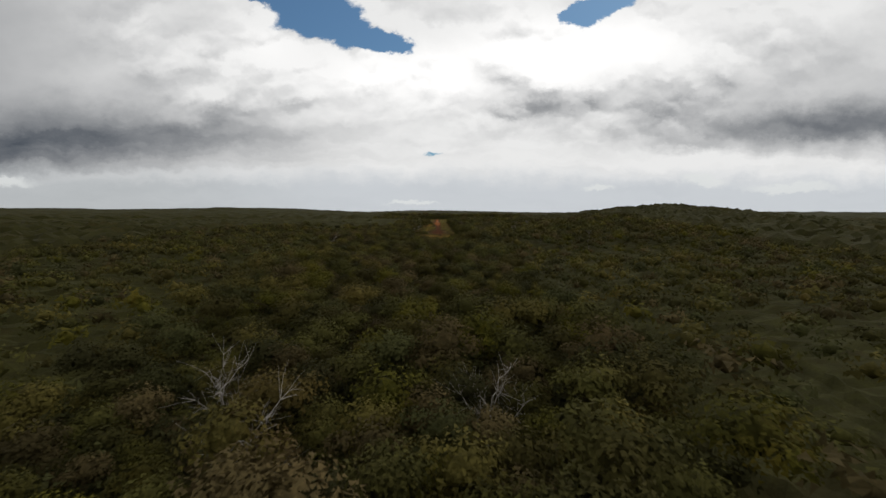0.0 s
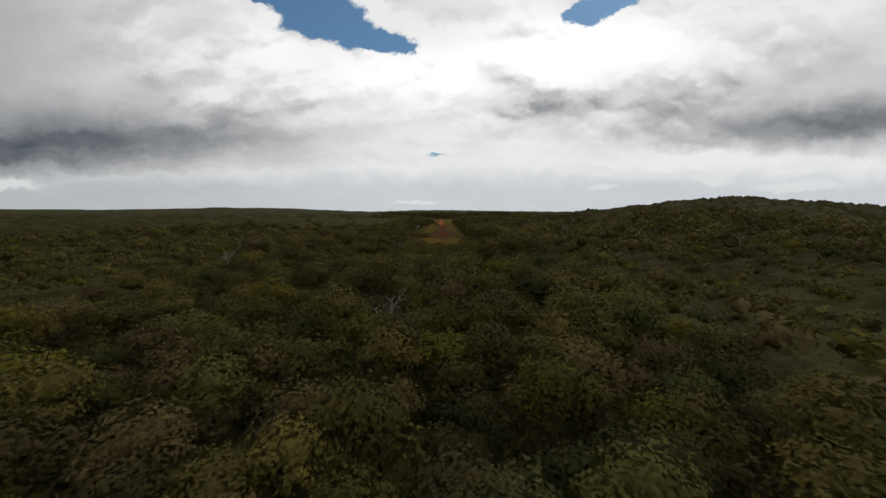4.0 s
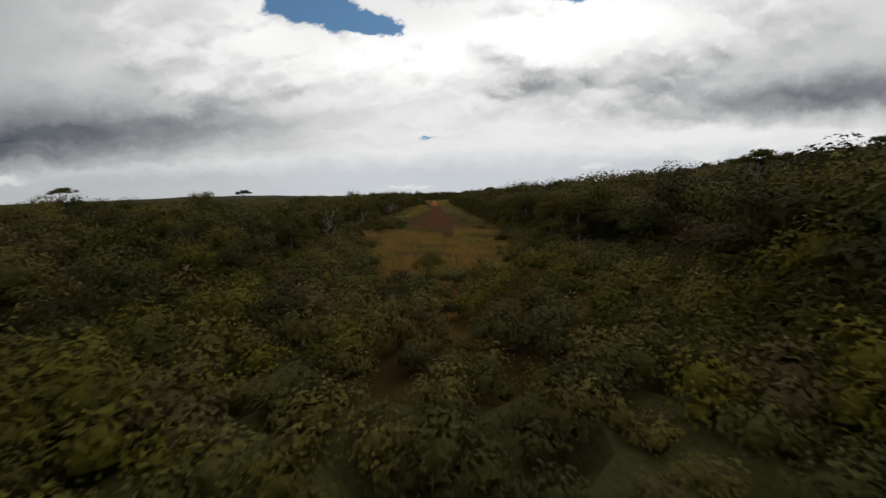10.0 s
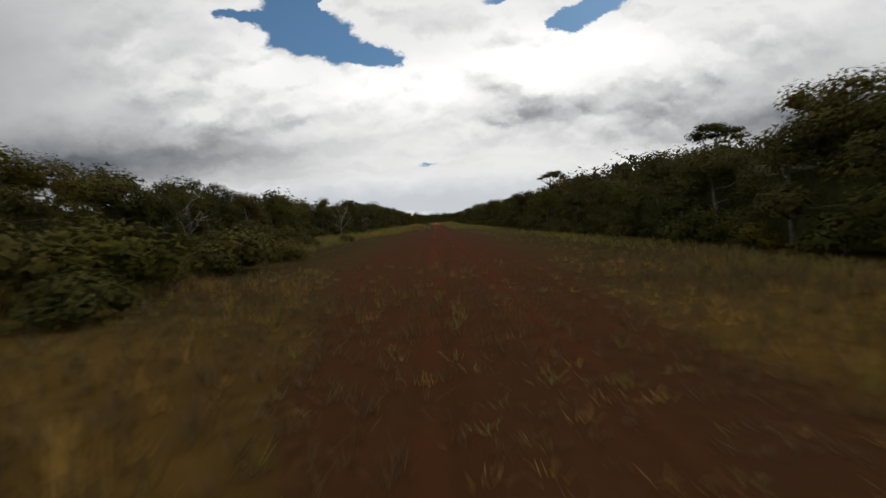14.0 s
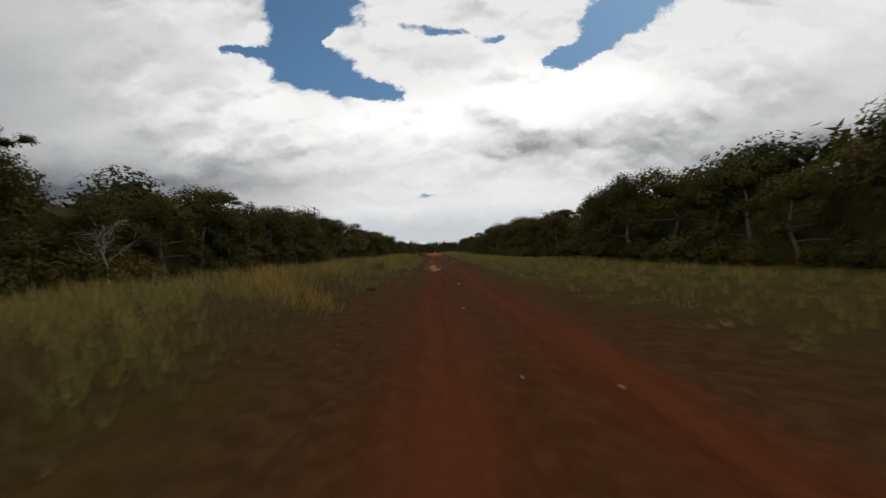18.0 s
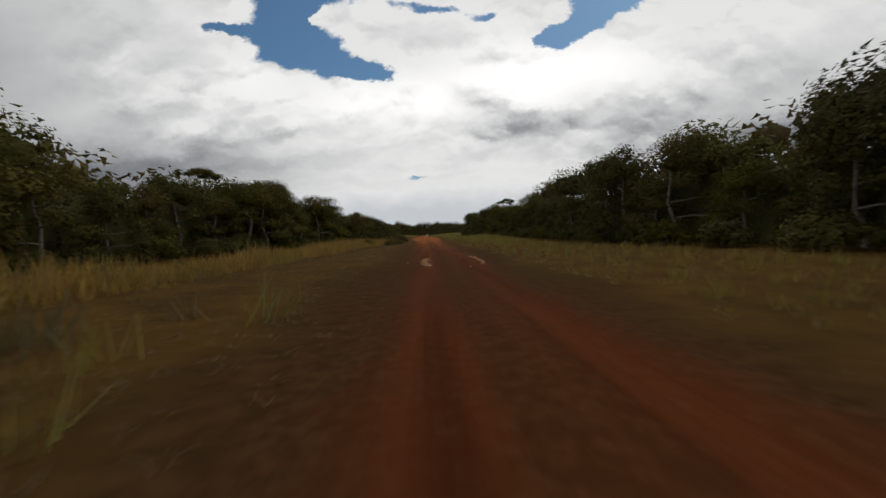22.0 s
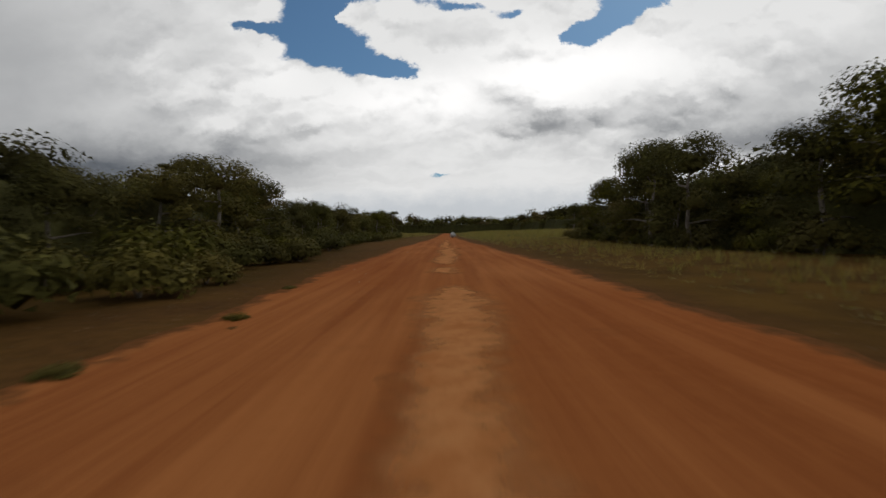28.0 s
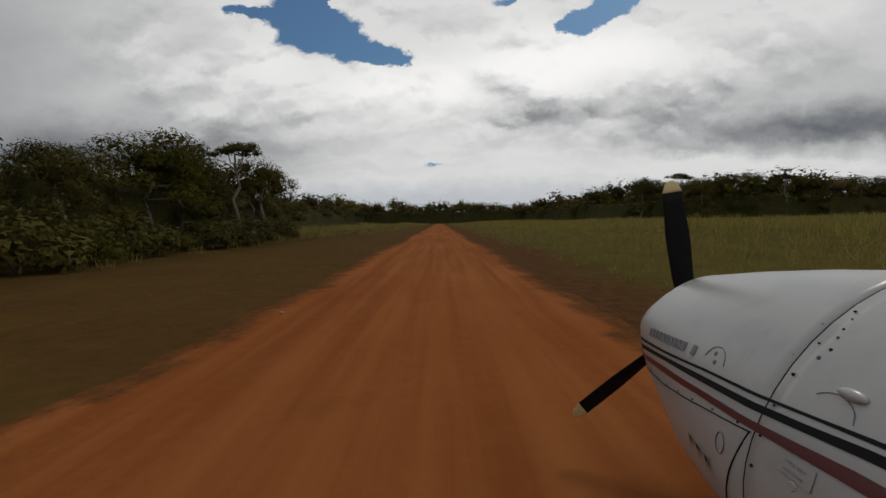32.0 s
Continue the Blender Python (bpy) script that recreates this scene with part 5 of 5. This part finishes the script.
part("panel_line", on_skin([(d, float(np.interp(d, [1.48, 1.84, 2.3, 2.78], [0.955, 0.900, 0.815, 0.760]))) for d in np.linspace(1.48, 2.78, 24)], 0.003), M_BLACK, nose, "dark panel joint below the stripes")
part("panel_line", on_skin([(d, 0.955 - 0.32 * k) for k, d in zip(np.linspace(0, 1, 10), np.linspace(1.49, 1.60, 10))], 0.003), M_BLACK, nose)
arch = [(1.93 - 0.16 * k, 1.06 + 0.085 * math.sin(math.pi * k) ** 0.4) for k in np.linspace(0.02, 0.98, 14)]
part("oil_door_edge", on_skin(arch, 0.002), M_GREYP, nose, "rounded oil door outline")
arch = [(1.34 - 0.17 * k, 1.125 + 0.05 * math.sin(math.pi * k) ** 0.5) for k in np.linspace(0.1, 1.0, 14)]
part("access_door_edge", on_skin(arch, 0.0014), M_GREYP, nose, "rounded access door outline")
for d, z in ((1.86, 1.115), (1.84, 1.085)):
    part("door_mark", disc(d, z, 0.011, 0.003), M_GREYP, nose, "small worn marking on the oil door")
for k in range(11):
    z = 0.86 + 0.052 * k
    part("screw", disc(SEAM + (0.025 if k % 2 else -0.03), z, 0.0045 if k % 3 else 0.0065), M_STEEL if k % 2 else M_BLACK, nose)
for k in range(7):
    d = 1.56 + 0.17 * k
    part("screw", disc(d, float(np.interp(d, [1.48, 1.84, 2.3, 2.78], [0.955, 0.900, 0.815, 0.760])) + 0.012, 0.004), M_BLACK, nose)
for k, (d, z) in enumerate(((1.40, 1.24), (1.385, 1.27), (1.40, 1.305), (1.41, 1.33), (1.42, 1.36))):
    part("paint_chip", disc(d, z, 0.008 - 0.001 * k, 0.002), M_BLACK if k % 2 else M_REDP, nose, "chipped dark paint beside the seam")
bm = bmesh.new()
bmesh.ops.create_icosphere(bm, subdivisions=3, radius=1.0)
bm.transform(Matrix.Translation((skin(1.215, 1.19) - 0.004, 1.215, 1.19)) @ Matrix.Diagonal((0.020, 0.045, 0.018, 1)))
part("blister", bm, M_WHITE, nose, "small white teardrop fairing", True)
# cooling louvres near the belly
for d, z in ((1.92, 0.70), (1.83, 0.70), (1.74, 0.70)):
    bm = bmesh.new()
    v = [bm.verts.new((skin(d + u, z + w, o), d + u, z + w)) for u, w, o in ((0.035, 0.022, 0.003), (-0.02, 0.030, 0.012), (-0.005, 0.0, 0.012), (-0.02, -0.030, 0.012), (0.02, -0.01, 0.003))]
    bm.faces.new(v)
    bmesh.ops.solidify(bm, geom=bm.faces[:], thickness=0.006)
    part("louvre", bm, M_BLACK, nose, "black cooling louvre")
part("vent_edge", on_skin([(1.635 + 0.03 * math.cos(t), 0.84 + 0.040 * math.sin(t)) for t in np.linspace(0, 6.28, 18)], 0.0022), M_GREYP, nose, "small oval access plate")
# the model lettering, as plain bars
for k in range(12):
    if k == 10:
        continue
    d = 2.58 - 0.05 * k
    z = float(np.interp(d, [1.98, 2.58], [1.062, 1.005]))
    bm = bmesh.new()
    bm.faces.new([bm.verts.new((skin(d + u, z + w, 0.0035), d + u, z + w)) for u, w in ((0.018, 0.0), (-0.018, 0.002), (-0.018, 0.046), (0.018, 0.044))])
    part("lettering_bar", bm, M_GREYP, nose, "grey lettering bar")
# static vent placard
placard = bmesh.new()
placard.faces.new([placard.verts.new((skin(1.26 + u, 0.945 + w, 0.004), 1.26 + u, 0.945 + w)) for u, w in ((0.075, -0.030), (-0.06, -0.030), (-0.06, 0.030), (0.075, 0.030))])
plate = part("placard", placard, M_WHITE, nose, "small white placard")
for line, z in (("STATIC VENT", 0.951), ("KEEP CLEAR", 0.928)):
    cu = bpy.data.curves.new("placard_text", "FONT")
    cu.body, cu.size, cu.align_x = line, 0.0145, "CENTER"
    tmp = new("placard_text", cu)
    me = bpy.data.meshes.new_from_object(tmp)
    bpy.data.objects.remove(tmp)
    me.materials.append(M_GREYP)
    o = new("placard_text", me)
    o.parent = nose
    lean = math.atan2(skin(1.26, 0.97) - skin(1.26, 0.92), 0.05)
    turn = math.atan2(skin(1.32, z) - skin(1.20, z), 0.12)
    o.matrix_local = Matrix.Translation((skin(1.26, z, 0.009), 1.265, z)) @ Matrix.Rotation(-turn, 4, "Z") @ Matrix(((0, 0, -1, 0), (-1, 0, 0, 0), (0, 1, 0, 0), (0, 0, 0, 1))) @ Matrix.Rotation(-lean * 0.6, 4, "X")
part("static_vent", disc(1.265, 0.895, 0.016, 0.004), M_STEEL, nose, "round metal static vent")
# cowl flap and exhaust stub
bm = bmesh.new()
bmesh.ops.create_cube(bm, size=1.0)
bm.transform(Matrix.Translation((-0.30, 1.72, 0.40)) @ Matrix.Rotation(radians(-18), 4, "X") @ Matrix.Diagonal((0.22, 0.30, 0.012, 1)))
bmesh.ops.bevel(bm, geom=bm.edges[:], offset=0.004, segments=2, affect="EDGES")
part("cowl_flap", bm, M_WHITE, nose, "open white cowl flap")
v = tube(bent((-0.22, 1.95, 0.46), (-0.26, 1.78, 0.28), 4, 0.0, 1), [0.045] * 4, 12)
bm = bmesh.new()
for q in v.reshape(-1, 4, 3):
    bm.faces.new([bm.verts.new(c) for c in q])
part("exhaust_pipe", bm, M_STEEL, nose, "sooty metal exhaust stub")
# spinner and propeller at rest
HUB_Z, HUB_D = 0.96, 2.99
bm = loft([[(r * math.cos(t), HUB_D + q, HUB_Z + r * math.sin(t)) for t in np.linspace(0, 2 * math.pi, 24, endpoint=False)] for q, r in ((-0.09, 0.17), (0.0, 0.17), (0.08, 0.15), (0.16, 0.11), (0.22, 0.06), (0.25, 0.015))])
part("spinner", bm, M_WHITE, nose, "white propeller spinner", True)
for deg in (218, 98, 338):
    t = radians(deg)
    out, side = Vector((math.cos(t), 0, math.sin(t))), Vector((-math.sin(t), 0, math.cos(t)))

    def blade(r0, r1, n):
        rings = []
        for r in np.linspace(r0, r1, n):
            chord = float(np.interp(r, [0.14, 0.3, 0.6, 0.92, 0.98, 1.0], [0.07, 0.13, 0.15, 0.12, 0.08, 0.03]))
            tw = radians(float(np.interp(r, [0.14, 0.93], [42, 16])))
            u = side * math.cos(tw) + Vector((0, 1, 0)) * math.sin(tw)
            w = out.cross(u)
            th = chord * float(np.interp(r, [0.14, 0.93], [0.22, 0.07]))
            rings.append([Vector((0, HUB_D, HUB_Z)) + out * r + u * chord * 0.5 * math.cos(q) + w * th * 0.5 * math.sin(q) for q in np.linspace(0, 2 * math.pi, 14, endpoint=False)])
        return loft(rings)

    b = part("propeller_blade", blade(0.13, 0.92, 12), M_BLACK, nose, "black propeller blade", True)
    part("blade_tip", blade(0.92, 1.0, 5), M_TIP, b, "pale yellow blade tip", True)
# nose gear
v = tube([(0, 2.15, 0.60), (0, 2.2, 0.40), (0, 2.22, 0.22)], [0.035, 0.030, 0.028], 12)
bm = bmesh.new()
for q in v.reshape(-1, 4, 3):
    bm.faces.new([bm.verts.new(c) for c in q])
part("nose_strut", bm, M_STEEL, nose, "steel nose gear strut")
for s in (-1, 1):
    v = tube([(0.0, 2.2, 0.40), (s * 0.085, 2.22, 0.36), (s * 0.09, 2.23, 0.21)], [0.02, 0.018, 0.016], 8)
    bm = bmesh.new()
    for q in v.reshape(-1, 4, 3):
        bm.faces.new([bm.verts.new(c) for c in q])
    part("fork_leg", bm, M_STEEL, nose)
GZ = float(strip_z(np.array(NX), np.array(NY + 2.23)))


def wheel_loft(profile):
    return loft([[(x, 2.23 + r * math.cos(t), GZ + 0.20 + r * math.sin(t)) for t in np.linspace(0, 2 * math.pi, 32, endpoint=False)] for x, r in profile])


wheel = part("wheel", wheel_loft([(-0.062, 0.06), (-0.062, 0.10), (0.062, 0.10), (0.062, 0.06)]), M_STEEL, nose, "metal wheel rim")
part("tyre", wheel_loft([(-0.055, 0.10), (-0.075, 0.13), (-0.072, 0.17), (-0.045, 0.197), (0.0, 0.203), (0.045, 0.197), (0.072, 0.17), (0.075, 0.13), (0.055, 0.10)]), M_RUBBER, wheel, "black rubber tyre", True)
